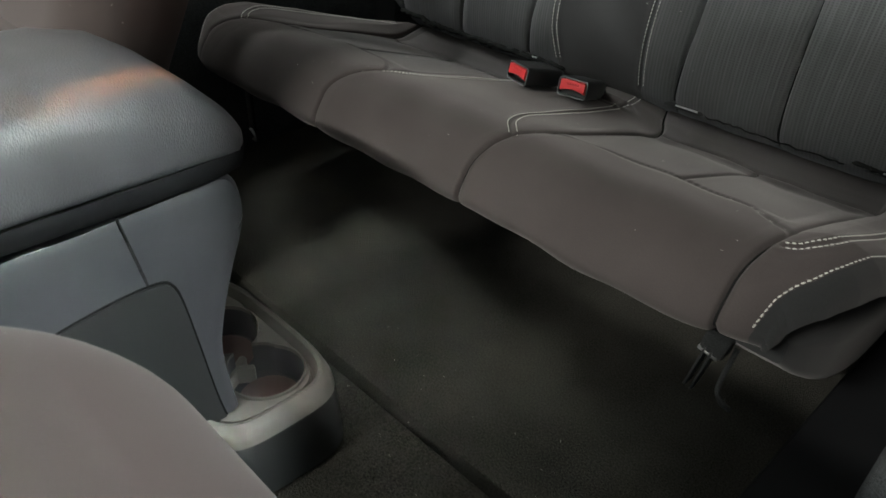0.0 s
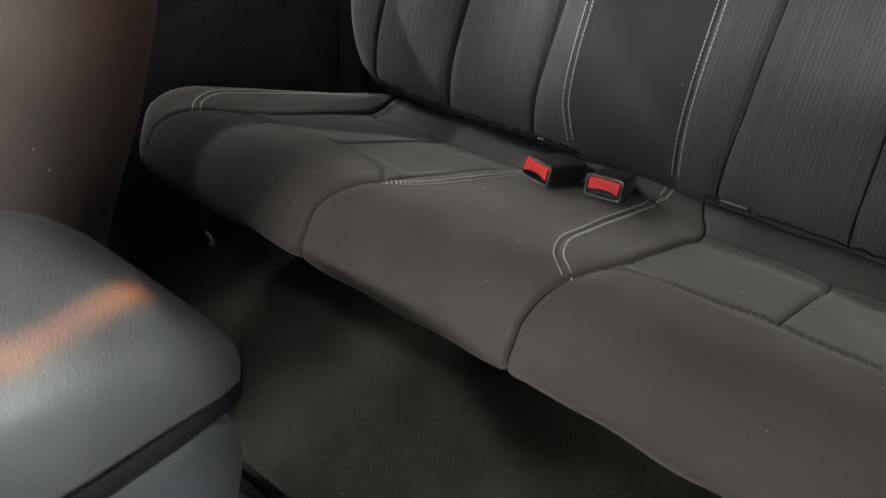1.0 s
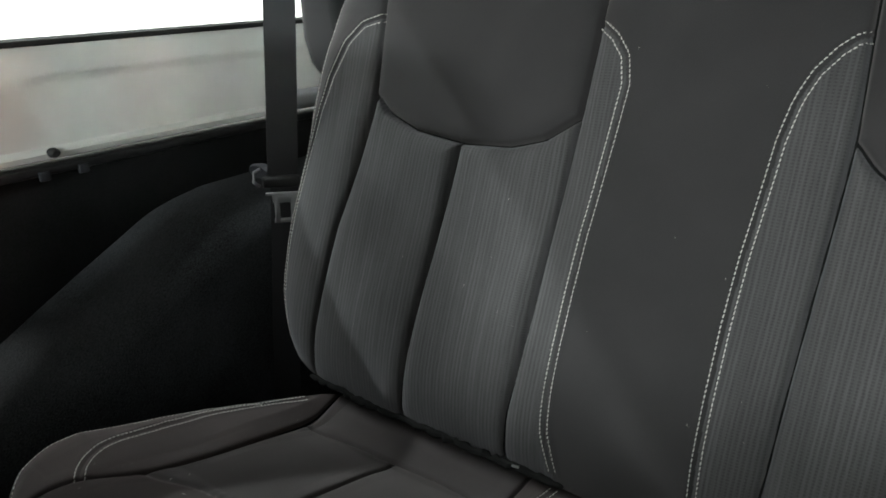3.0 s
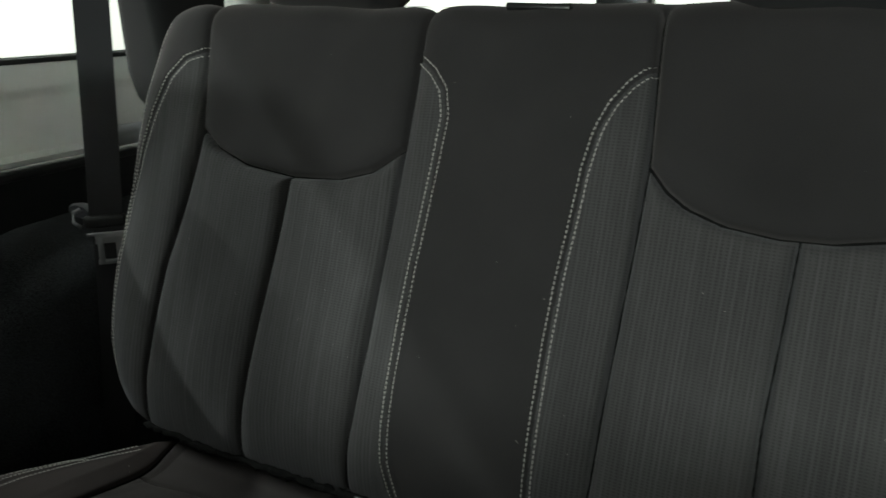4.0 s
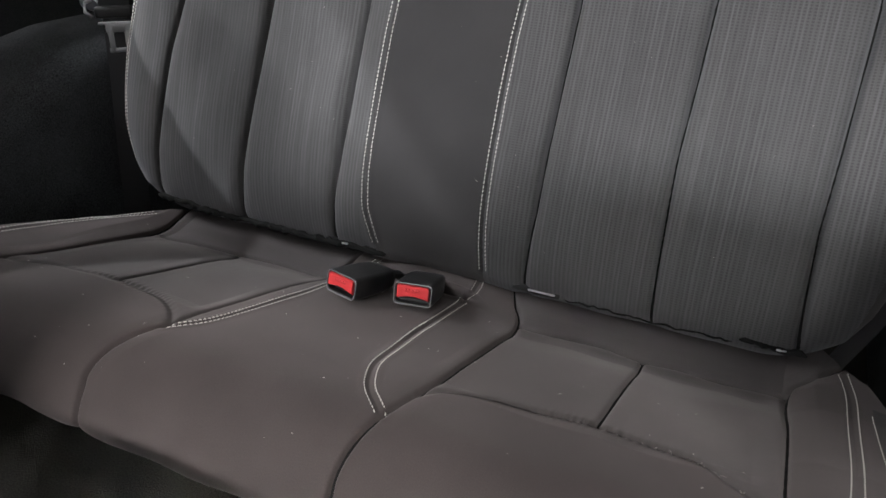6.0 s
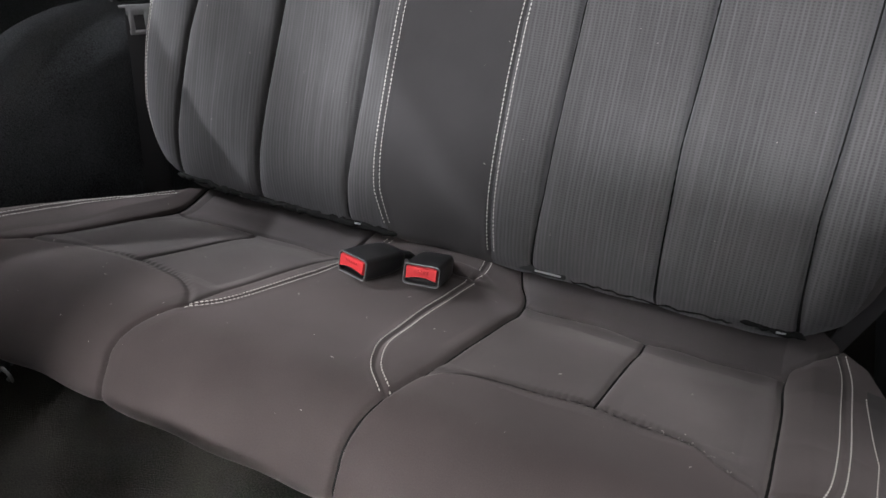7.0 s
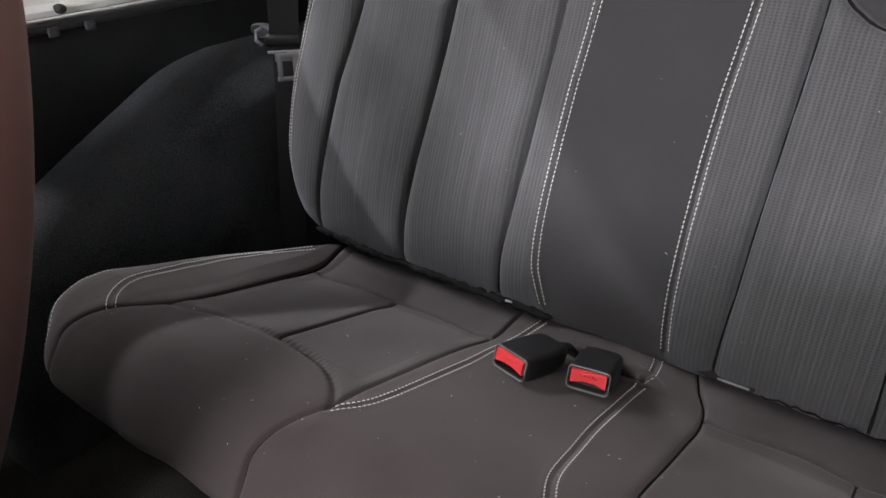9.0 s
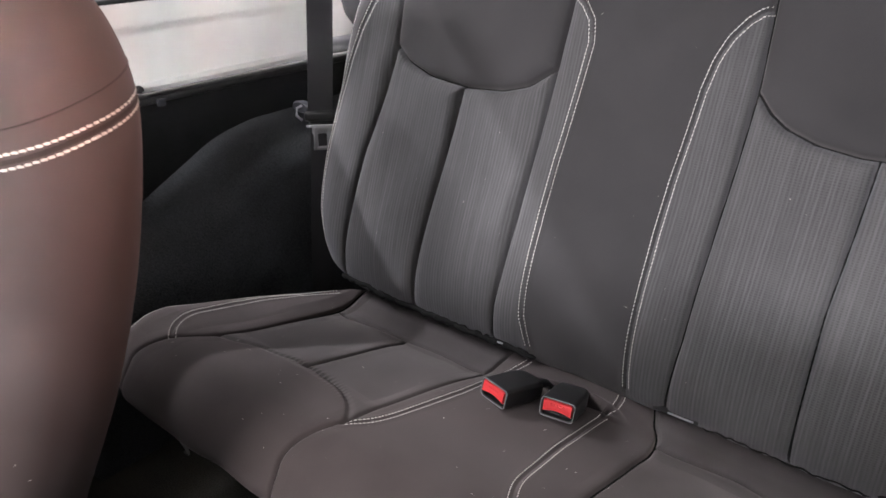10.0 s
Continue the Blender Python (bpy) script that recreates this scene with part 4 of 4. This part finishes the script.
tray = part("cup_tray", bm, CUP_GREY, console, "grey moulded rear cup tray")
bm = bmesh.new()
loft(bm, [eight_ring(0.0436, 0.086), eight_ring(0.0430, 0.0905), eight_ring(0.0415, 0.091), eight_ring(0.0410, 0.086)], caps=False)
part("rim", bm, CUP_GREY, tray, "thin raised grey rim")
bm = bmesh.new()
loft(bm, [tray_ring(0.142, 0.088, 0.0), tray_ring(0.140, 0.086, 0.045), tray_ring(0.136, 0.083, 0.0735)], caps=False)
part("skirt", bm, CONSOLE_DARK, tray, "black lower skirt")
bm = bmesh.new()
loft(bm, [eight_ring(0.0413, 0.0875), eight_ring(0.0408, 0.072), eight_ring(0.0400, 0.052), eight_ring(0.0385, 0.048)], caps=False)
bm.faces.new([v for v in bm.verts if abs(v.co.z - 0.048) < 1e-5])
part("cup_well", bm, CONSOLE, tray, "dark grey double cup well")
for sgn in (-1, 1):
    bm = bmesh.new()
    loft(bm, [[(cup_x + 0.048 * sgn + r * math.cos(a), tray_y + 0.018 + r * math.sin(a), z) for a in (2 * math.pi * k / 28 for k in range(28))] for r, z in ((0.034, 0.0485), (0.034, 0.0510), (0.031, 0.0525))])
    part("cup_mat", bm, plastic("brown_cup_mat_rubber", (0.090, 0.060, 0.055), (0.130, 0.088, 0.080), 0.6) if sgn < 0 else bpy.data.materials["brown_cup_mat_rubber"], tray, "dull brown rubber mat")
bm = bmesh.new()
for turn in (-32, 32):
    add_box(bm, (0.009, 0.046, 0.022), Matrix.Translation((cup_x, tray_y + 0.004, 0.058)) @ Matrix.Rotation(radians(turn), 4, "Z"), 0.003)
part("divider", bm, CUP_GREY, tray, "pale grey divider between the cups")
bm = bmesh.new()
add_tube(bm, [(0.108, -0.712, 0.004), (0.110, -0.708, 0.050)], 0.003)
part("clip", bm, CUP_GREY, console)


# ---- front seats ----
def seat_back_rings(xc, prof, hw_list):
    rings = []
    for (y, z, th), hw in zip(prof, hw_list):
        rings.append([(xc + px, y - th / 2 + py, z) for px, py in rounded_rect(hw, th / 2, min(0.07, th * 0.48), 8)])
    return rings


front_seat = thing("front_seat", "dark brown-grey cloth front passenger seat, upright", "car seat", group="front seats")
px_c = -0.395
profile = [(-0.60, 0.22, 0.14), (-0.575, 0.32, 0.15), (-0.525, 0.43, 0.16), (-0.482, 0.545, 0.16), (-0.452, 0.66, 0.155), (-0.448, 0.72, 0.15), (-0.458, 0.765, 0.135), (-0.478, 0.795, 0.105), (-0.50, 0.808, 0.06)]
widths = [0.215, 0.23, 0.24, 0.24, 0.232, 0.222, 0.205, 0.18, 0.14]
fine = smooth_curve([(y, z, th, w) for (y, z, th), w in zip(profile, widths)], 6)
rings = seat_back_rings(px_c, [tuple(r[:3]) for r in fine], [r[3] for r in fine])
bm = bmesh.new()
loft(bm, rings)
rings_front = rings
fs_back = part("backrest", bm, FRONT_CLOTH, front_seat, "smooth brown-grey seat back with pale double stitching")


def ring_at(rows, z, slope):
    """Places round the seat back on a tilted level."""
    out = []
    n = len(rows[0])
    for k in range(n):
        col = [Vector(r[k]) for r in rows]
        hit = None
        for a, b in zip(col, col[1:]):
            fa, fb = a.z - (z + slope * (a.y + 0.5)), b.z - (z + slope * (b.y + 0.5))
            if fa <= 0 < fb:
                hit = a.lerp(b, -fa / (fb - fa))
                break
        if hit is not None:
            nrm = Vector((hit.x - px_c, (hit.y + 0.53) * 2.0, 0)).normalized()
            out.append((hit, nrm))
    return out


for dz in (0.0, 0.0105):
    row = ring_at(rings, 0.679 + dz, 0.20)
    if len(row) > 4:
        stitch_mesh("stitching", row + row[:1], fs_back, pitch=0.0058, length=0.0054, width=0.0026)
# dark ribbons: the sewn joint, and a thin one painting a soft crease's shade
for z, slope, wide in ((0.6842, 0.20, 0.0046), (0.7105, 0.24, 0.0013)):
    row = ring_at(rings, z, slope)
    verts, faces = [], []
    for k, (c, n) in enumerate(row + row[:1]):
        up = Vector((0, 0, wide / 2))
        verts += [c - up + n * 0.0004, c + n * 0.0009, c + up + n * 0.0004]
        if k:
            o = 3 * k
            faces += [(o - 3, o - 2, o + 1, o), (o - 2, o - 1, o + 2, o + 1)]
    me = bpy.data.meshes.new("seam")
    me.from_pydata([tuple(v) for v in verts], [], faces)
    link_mesh("seam", me, FRONT_SEAM, fs_back, "dark line for the sewn joint and the crease shade")
bm = bmesh.new()
add_box(bm, (0.43, 0.50, 0.17), Matrix.Translation((px_c - 0.01, -0.90, 0.285)) @ Matrix.Rotation(radians(5), 4, "X"), 0.05, 4)
part("seat_cushion", bm, FRONT_CLOTH, front_seat)
bm = bmesh.new()
add_box(bm, (0.40, 0.42, 0.20), Matrix.Translation((px_c, -0.86, 0.12)), 0.01)
part("seat_base", bm, BLACK, front_seat, "black plastic seat base")
driver = thing("front_seat", "dark brown-grey cloth front seat, tipped forward", "car seat", group="front seats")
dx_c = 0.42
bm = bmesh.new()
fine_r = []
for z, hw, y1 in smooth_curve([(0.14, 0.205, -0.815), (0.20, 0.228, -0.802), (0.26, 0.240, -0.802), (0.31, 0.241, -0.815), (0.35, 0.236, -0.838), (0.384, 0.224, -0.868), (0.410, 0.205, -0.905), (0.430, 0.172, -0.955), (0.438, 0.125, -1.0)], 5).tolist():
    fine_r.append([(dx_c + x, (y1 - 1.36) / 2 + y, z) for x, y in rounded_rect(hw, (y1 + 1.36) / 2, 0.11, 14)])
loft(bm, fine_r)
part("seat_cushion", bm, FRONT_CLOTH, driver, "rounded brown-grey cloth cushion")
bm = bmesh.new()
add_box(bm, (0.40, 0.42, 0.15), Matrix.Translation((dx_c, -1.11, 0.075)), 0.01)
part("seat_base", bm, BLACK, driver, "black plastic seat base")
bm = bmesh.new()
add_box(bm, (0.46, 0.13, 0.53), Matrix.Translation((dx_c, -1.18, 0.457)) @ Matrix.Rotation(radians(20), 4, "X"), 0.05, 4)
part("backrest", bm, FRONT_CLOTH, driver)


# ---- buckles on the bench ----
def buckle(at, face, rise):
    """at: middle of the front face; face: degrees about z that the front turns from -y; rise: nose up."""
    ob = thing("seat_belt_buckle", "black plastic belt buckle with red button on the bench", "seat belt buckle", group="buckles on the bench")
    m = Matrix.Translation(at) @ Matrix.Rotation(radians(face), 4, "Z") @ Matrix.Rotation(radians(-rise), 4, "X")
    w, h = 0.0232, 0.0135
    bm = bmesh.new()
    rings = []
    for y, kw, kh, dz in ((0.0, 0.97, 0.95, 0), (0.002, 1.0, 1.0, 0), (0.045, 1.0, 1.0, 0.0), (0.062, 0.93, 0.92, 0.0005), (0.072, 0.80, 0.8, 0.0), (0.076, 0.62, 0.6, 0.0)):
        rings.append([m @ Vector((x, y, z + dz)) for x, z in rounded_rect(w * kw, h * kh, 0.0055, 5)])
    front_inner = [m @ Vector((x, 0.0, z)) for x, z in rounded_rect(w * 0.88, h * 0.80, 0.0045, 5)]
    deep = [m @ Vector((x, 0.009, z)) for x, z in rounded_rect(w * 0.86, h * 0.76, 0.0040, 5)]
    loft(bm, [deep, front_inner] + rings)
    body = part("body", bm, BLACK, ob)
    # worn edge; its grey is raised to paint the edge highlight too
    bm = bmesh.new()
    loft(bm, [[m @ Vector((x, y, z)) for x, z in rounded_rect(w * k, h * q, 0.005, 5)] for y, k, q in ((0.0005, 0.985, 0.975), (-0.0012, 0.975, 0.96), (-0.0014, 0.94, 0.90), (0.002, 0.89, 0.82))], caps=False)
    part("bezel", bm, WORN_PLASTIC, ob, "worn edge round the button, its highlight painted pale grey")
    bm = bmesh.new()
    rings = []
    nx = 12
    for k in range(nx + 1):
        x = -0.0187 + 0.0374 * k / nx
        low = -0.0060 + 0.0030 * math.cos(x / 0.0182 * math.pi / 2)
        top = 0.0104 - 0.0006 * (x / 0.0182) ** 2
        pts = [(0.0005, low), (-0.0022, low + 0.0012), (-0.0026, (low + top) / 2), (-0.0022, top - 0.001), (-0.0005, top), (0.009, top), (0.009, low)]
        rings.append([m @ Vector((x, y, z)) for y, z in pts])
    loft(bm, rings)
    button = part("button", bm, RED, ob, "red release button with worn moulded letters")
    for i in range(5):
        bm = bmesh.new()
        add_box(bm, (0.0022, 0.0006, 0.0030), m @ Matrix.Translation((-0.0082 + 0.0041 * i, -0.0027, 0.0050)))
        part("moulded_bar", bm, RED, button)
    bm = bmesh.new()
    add_tube(bm, [m @ Vector((0, 0.068, 0)), m @ Vector((0, 0.10, -0.004)), m @ Vector((0, 0.125, -0.022))], [0.010, 0.009, 0.008], 10, 0.5)
    part("stalk", bm, BLACK, ob)
    return ob


buckle((-0.031, -0.140, 0.2715), -13, 13)
buckle((0.045, -0.109, 0.2630), 10, 16)

# ---- steel pins in the gap under the backrest ----
def latch_pin(x, length, y=0.006, z=0.2373, thick=0.0026):
    ob = thing("seat_latch_pin", "thin bright steel pin in the gap under the backrest", "latch pin", group="pins under the backrest")
    bm = bmesh.new()
    add_tube(bm, [(x - length / 2, y, z), (x + length / 2, y + 0.001, z)], thick, 8)
    part("pin", bm, STEEL, ob)
    bm = bmesh.new()
    add_box(bm, (length + 0.030, 0.020, 0.010), Matrix.Translation((x - 0.010, y + 0.017, z - 0.004)), 0.003)
    part("housing", bm, BLACK, ob)


latch_pin(0.162, 0.034, thick=0.0013)
latch_pin(-0.121, 0.009, thick=0.0014)
latch_pin(0.436, 0.010, z=0.240, thick=0.0013)

# ---- seat belts ----
def ribbon(bm, path, across, width, thick=0.0012):
    rings = []
    for p, a in zip(path, across):
        p, a = Vector(p), Vector(a).normalized()
        n = a.cross(Vector((0, 0, 1)))
        n = n.normalized() if n.length > 0.1 else Vector((0, 1, 0))
        rings.append([p - a * width / 2 - n * thick, p + a * width / 2 - n * thick, p + a * width / 2 + n * thick, p - a * width / 2 + n * thick])
    loft(bm, rings)


belt = thing("seat_belt", "black webbing seat belt hanging beside the backrest with steel tongue", "seat belt", group="rear seat belts")
bm = bmesh.new()
acr = (0.62, 0.78, 0)
ribbon(bm, [(-0.546, 0.094, 1.06), (-0.553, 0.090, 0.80), (-0.561, 0.085, 0.62), (-0.567, 0.080, 0.49)], [acr] * 4, 0.043)
part("webbing", bm, WEBBING, belt)
bm = bmesh.new()
acr2 = (0.66, 0.75, 0)
ribbon(bm, [(-0.566, 0.082, 0.49), (-0.564, 0.074, 0.40), (-0.562, 0.058, 0.25), (-0.561, 0.05, 0.14)], [acr2] * 4, 0.040)
part("webbing", bm, WEBBING, belt)
bm = bmesh.new()
mb = Matrix.Translation((-0.567, 0.078, 0.492)) @ Matrix.Rotation(radians(50), 4, "Z")
add_box(bm, (0.054, 0.012, 0.018), mb, 0.005, 3)
tongue = part("tongue", bm, BLACK, belt, "black moulded belt tongue")
bm = bmesh.new()
mt = Matrix.Translation((-0.556, 0.068, 0.462)) @ Matrix.Rotation(radians(50), 4, "Z") @ Matrix.Scale(0.86, 4)
for dx, dz, sx, sz in ((-0.010, -0.008, 0.0090, 0.044), (0.018, -0.008, 0.0120, 0.044), (0.004, -0.028, 0.040, 0.0080), (0.006, 0.012, 0.046, 0.018), (-0.012, 0.019, 0.032, 0.005)):
    add_box(bm, (sx, 0.0035, sz), mt @ Matrix.Translation((dx, 0, dz)), 0.001, 1)
part("plate", bm, PLATED, tongue, "bright steel latch plate")
bm = bmesh.new()
add_tube(bm, [(-0.590, 0.060, 0.510), (-0.595, 0.052, 0.506), (-0.595, 0.050, 0.493), (-0.588, 0.056, 0.485)], 0.0028, 8)
part("guide", bm, PLATED, tongue, "bright steel belt guide")

bm = bmesh.new()
rings = [[(-0.612 + 0.024 * k * math.cos(a), 0.078 + d, 0.500 + 0.011 * k * math.sin(a)) for a in (2 * math.pi * q / 18 for q in range(18))] for d, k in ((0.008, 0.9), (0.0, 1.0), (-0.005, 0.8))]
loft(bm, rings)
part("guide_tab", bm, CONSOLE, tongue, "dark grey oval belt keeper")

belt2 = thing("seat_belt", "black webbing seat belt beside the backrest over the wheel arch", "seat belt", group="rear seat belts")
bm = bmesh.new()
ribbon(bm, [(0.605, 0.12, 1.06), (0.590, 0.10, 0.62), (0.562, 0.088, 0.38), (0.520, 0.082, 0.25), (0.488, 0.082, 0.17)], [(0.55, 0.55, -0.35)] * 5, 0.036)
part("webbing", bm, WEBBING, belt2)

# ---- sport bar, rail plug, tube ----
bar = thing("sport_bar", "black padded roll bar leg standing on the tub", "roll bar")
for s in (-1, 1):
    bm = bmesh.new()
    rings = []
    for z, mid, y, hx_, hy_ in ((0.595, 0.650, 0.345, 0.034, 0.052), (0.602, 0.652, 0.345, 0.040, 0.058), (0.63, 0.662, 0.345, 0.050, 0.066), (0.67, 0.668, 0.345, 0.052, 0.072), (0.80, 0.662, 0.34, 0.046, 0.085), (1.10, 0.655, 0.32, 0.042, 0.095)):
        rings.append([(s * mid + x, y + yy, z) for x, yy in rounded_rect(hx_, hy_, 0.025)])
    loft(bm, rings)
    part("leg", bm, PADDING, bar)
bm = bmesh.new()
add_tube(bm, [(-0.70, 0.34, 1.12), (0.0, 0.34, 1.15), (0.70, 0.34, 1.12)], 0.045, 14)
part("cross_bar", bm, PADDING, bar)
for s in (-1, 1):
    tube = thing("tub_tube", "grey plastic tube along the tub behind the backrest", "tube")
    bm = bmesh.new()
    add_tube(bm, [(s * 0.70, 0.20, 0.575), (s * 0.69, 0.45, 0.572), (s * 0.66, 0.72, 0.572)], 0.016, 12)
    part("pipe", bm, plastic("grey_tube_plastic", (0.30, 0.30, 0.31), (0.38, 0.38, 0.40), 0.4) if s < 0 else BLACK, tube)
plug = thing("rail_plug", "black rubber plug on the hard top sill", "plug")
bm = bmesh.new()
loft(bm, [[(-0.738 + d, -0.157 + r * math.cos(a), 0.556 + 0.75 * r * math.sin(a)) for a in (2 * math.pi * k / 14 for k in range(14))] for d, r in ((0.0, 0.009), (0.006, 0.008), (0.009, 0.004))])
part("head", bm, RUBBER, plug)
for y in (-0.122, -0.175):
    clip = thing("rail_clip", "small black clip on the tub rail", "clip", group="rail clips")
    bm = bmesh.new()
    add_box(bm, (0.006, 0.014, 0.012), Matrix.Translation((-0.732, y, 0.529)), 0.001)
    part("body", bm, CONSOLE, clip)

# ---- hooks under the front edge of the cushion ----
def floor_hook(x, y):
    ob = thing("seat_latch_hook", "dark steel latch bracket under the bench front", "latch", group="latches under the bench")
    bm = bmesh.new()
    tilt = Matrix.Translation((x, y, 0.160)) @ Matrix.Rotation(radians(12), 4, "Y")
    add_box(bm, (0.026, 0.022, 0.030), tilt @ Matrix.Translation((0.002, 0.004, 0.034)), 0.005, 3)
    part("mount", bm, LINER, ob, "black mount under the cushion")
    for dx in (-0.0045, 0.0030):
        bm = bmesh.new()
        pts = smooth_curve([(-0.008, 0.028), (0.008, 0.028), (0.009, 0.0), (0.006, -0.022), (0.0, -0.032), (-0.007, -0.028), (-0.007, 0.0)], 4).tolist()
        extrude_outline(bm, [tilt @ Vector((dx, py, pz)) for py, pz in pts], tilt.to_3x3() @ Vector((0.0024, 0, 0)))
        part("hook_plate", bm, BLACK, ob, "dark steel hook plate")
    bm = bmesh.new()
    add_tube(bm, [tilt @ Vector((-0.010, -0.004, 0.022)), tilt @ Vector((0.011, -0.004, 0.022))], 0.0035, 8)
    part("rivet", bm, STEEL, ob, "bright steel rivet")
    bm = bmesh.new()
    add_tube(bm, smooth_curve([(x + 0.024, y + 0.016, 0.185), (x + 0.020, y + 0.006, 0.140), (x + 0.028, y, 0.130), (x + 0.034, y, 0.127), (x + 0.037, y + 0.004, 0.122)], 5).tolist(), 0.0028, 8)
    part("loop", bm, LINER, ob, "black fabric pull loop")
    return ob


floor_hook(0.424, -0.370)
loop = thing("seat_latch_loop", "small worn steel latch ring hanging under the bench", "latch", group="latches under the bench")
bm = bmesh.new()
add_tube(bm, smooth_curve([(-0.462, -0.340, 0.096), (-0.454, -0.342, 0.098), (-0.446, -0.342, 0.092), (-0.445, -0.341, 0.083), (-0.451, -0.339, 0.077), (-0.458, -0.339, 0.079)], 5).tolist(), 0.0026, 8)
part("ring", bm, WORN_PLASTIC, loop, "dull steel ring")
bm = bmesh.new()
add_box(bm, (0.016, 0.006, 0.150), Matrix.Translation((-0.462, -0.334, 0.166)), 0.002)
part("strap", bm, LINER, loop, "black hanging strap")

# ---- beyond the rear window: the spare wheel ----
spare = thing("spare_wheel", "black spare wheel with chunky tread behind the rear window", "wheel")
bm = bmesh.new()
cxs, czs = -0.070, 0.386
rings = []
for k in range(72):
    a = 2 * math.pi * k / 72
    ring = []
    for r, y in ((0.24, 0.90), (0.33, 0.885), (0.372, 0.90), (0.385, 0.925), (0.385, 1.085), (0.372, 1.11), (0.33, 1.125), (0.24, 1.11)):
        ring.append((cxs + r * math.cos(a), y, czs + r * math.sin(a)))
    rings.append(ring)
loft(bm, rings + rings[:1], caps=False)
bmesh.ops.remove_doubles(bm, verts=bm.verts, dist=0.0002)
tyre = part("tyre", bm, RUBBER, spare, "black tyre")
bm = bmesh.new()
for k in range(60):
    a = 2 * math.pi * k / 60
    for j, (yy, da) in enumerate(((0.92, 0.0), (0.965, 0.4), (1.01, 0.1), (1.055, 0.5), (1.095, 0.2))):
        b = a + da * 2 * math.pi / 60
        m = Matrix.Translation((cxs, yy, czs)) @ Matrix.Rotation(-b, 4, "Y") @ Matrix.Translation((0.391, 0, 0)) @ Matrix.Rotation(radians(18 * (-1) ** j), 4, "X")
        add_box(bm, (0.018, 0.034, 0.026), m)
tagged(part("tread", bm, plastic("dusty_tread_rubber", (0.045, 0.046, 0.048), (0.09, 0.092, 0.095), rough=0.7), tyre), kind="stuff")
bm = bmesh.new()
loft(bm, [[(cxs + r * math.cos(a), y, czs + r * math.sin(a)) for a in (2 * math.pi * k / 40 for k in range(40))] for r, y in ((0.05, 0.90), (0.22, 0.91), (0.245, 0.90), (0.245, 1.10), (0.2, 1.11), (0.05, 1.08))])
part("rim", bm, STEEL, spare)
lamp = thing("brake_lamp_bracket", "black high brake lamp bracket above the spare wheel", "bracket")
bm = bmesh.new()
add_box(bm, (0.105, 0.05, 0.42), Matrix.Translation((-0.055, 0.872, 0.66)), 0.008, 3)
part("post", bm, BLACK, lamp)

# ---- lint and crumbs on the cloth and the carpet ----
lint = tagged(new("lint"), "small pale lint fibres and crumbs on the bench cloth", "lint", kind="stuff")
rng = random.Random(4)
bm = bmesh.new()


def speck(p, n, size, long):
    a = rng.uniform(0, math.pi)
    t = n.orthogonal().normalized()
    d = (t * math.cos(a) + n.cross(t) * math.sin(a)) * size * long
    w = n.cross(d).normalized() * size * 0.45
    q = [p - d, p + w + n * size * 0.5, p + d, p - w + n * size * 0.5]
    vs = [bm.verts.new(v + n * 0.0006) for v in q]
    bm.faces.new(vs)


for _ in range(120):
    y = rng.uniform(-0.40, -0.04)
    pl, nl = cush.at(rng.uniform(-0.44, 0.44), float(s_of(y)))
    speck(pl, nl, rng.choice((0.0004, 0.0005, 0.0006, 0.0008, 0.0012)), rng.choice((1.0, 1.3, 1.8, 3.0)))
for _ in range(40):
    pl, nl = rest.at(rng.uniform(-0.46, 0.46), rng.uniform(0.02, 0.52))
    speck(pl, nl, rng.uniform(0.0004, 0.0008), rng.choice((1.0, 1.5, 3.5)))
for _ in range(50):
    speck(Vector((rng.uniform(-0.2, 0.45), rng.uniform(-0.62, -0.42), 0.002)), Vector((0, 0, 1)), rng.uniform(0.0004, 0.0010), rng.choice((1.0, 2.0)))
for k in range(22):
    x = rng.uniform(0.335, 0.425)
    pl, nl = cush.at(x, float(np.interp(x, fold_r[:, 0], fold_r[:, 1])) + rng.uniform(-0.004, 0.003))
    speck(pl, nl, rng.uniform(0.0004, 0.0008), rng.choice((1.5, 3.0, 5.0)))
for _ in range(26):
    ring = rng.choice(rings_front[8:-6])
    p = Vector(ring[rng.randrange(len(ring))])
    speck(p, Vector((p.x - px_c, (p.y + 0.53) * 2.0, 0)).normalized(), rng.uniform(0.0006, 0.0011), rng.choice((1.0, 1.6)))
for _ in range(22):
    ring = rng.choice(fine_r[22:])
    p = Vector(ring[rng.randrange(len(ring))])
    speck(p, Vector((p.x - dx_c, (p.y + 1.08), 0.25)).normalized(), rng.uniform(0.0006, 0.0012), rng.choice((1.0, 1.8)))
me = bpy.data.meshes.new("lint")
bm.to_mesh(me)
bm.free()
me.materials.append(cloth("pale_lint", (0.30, 0.28, 0.26), (0.45, 0.43, 0.40)))
lint_fibres = new("fibres", me)
lint_fibres.parent = lint
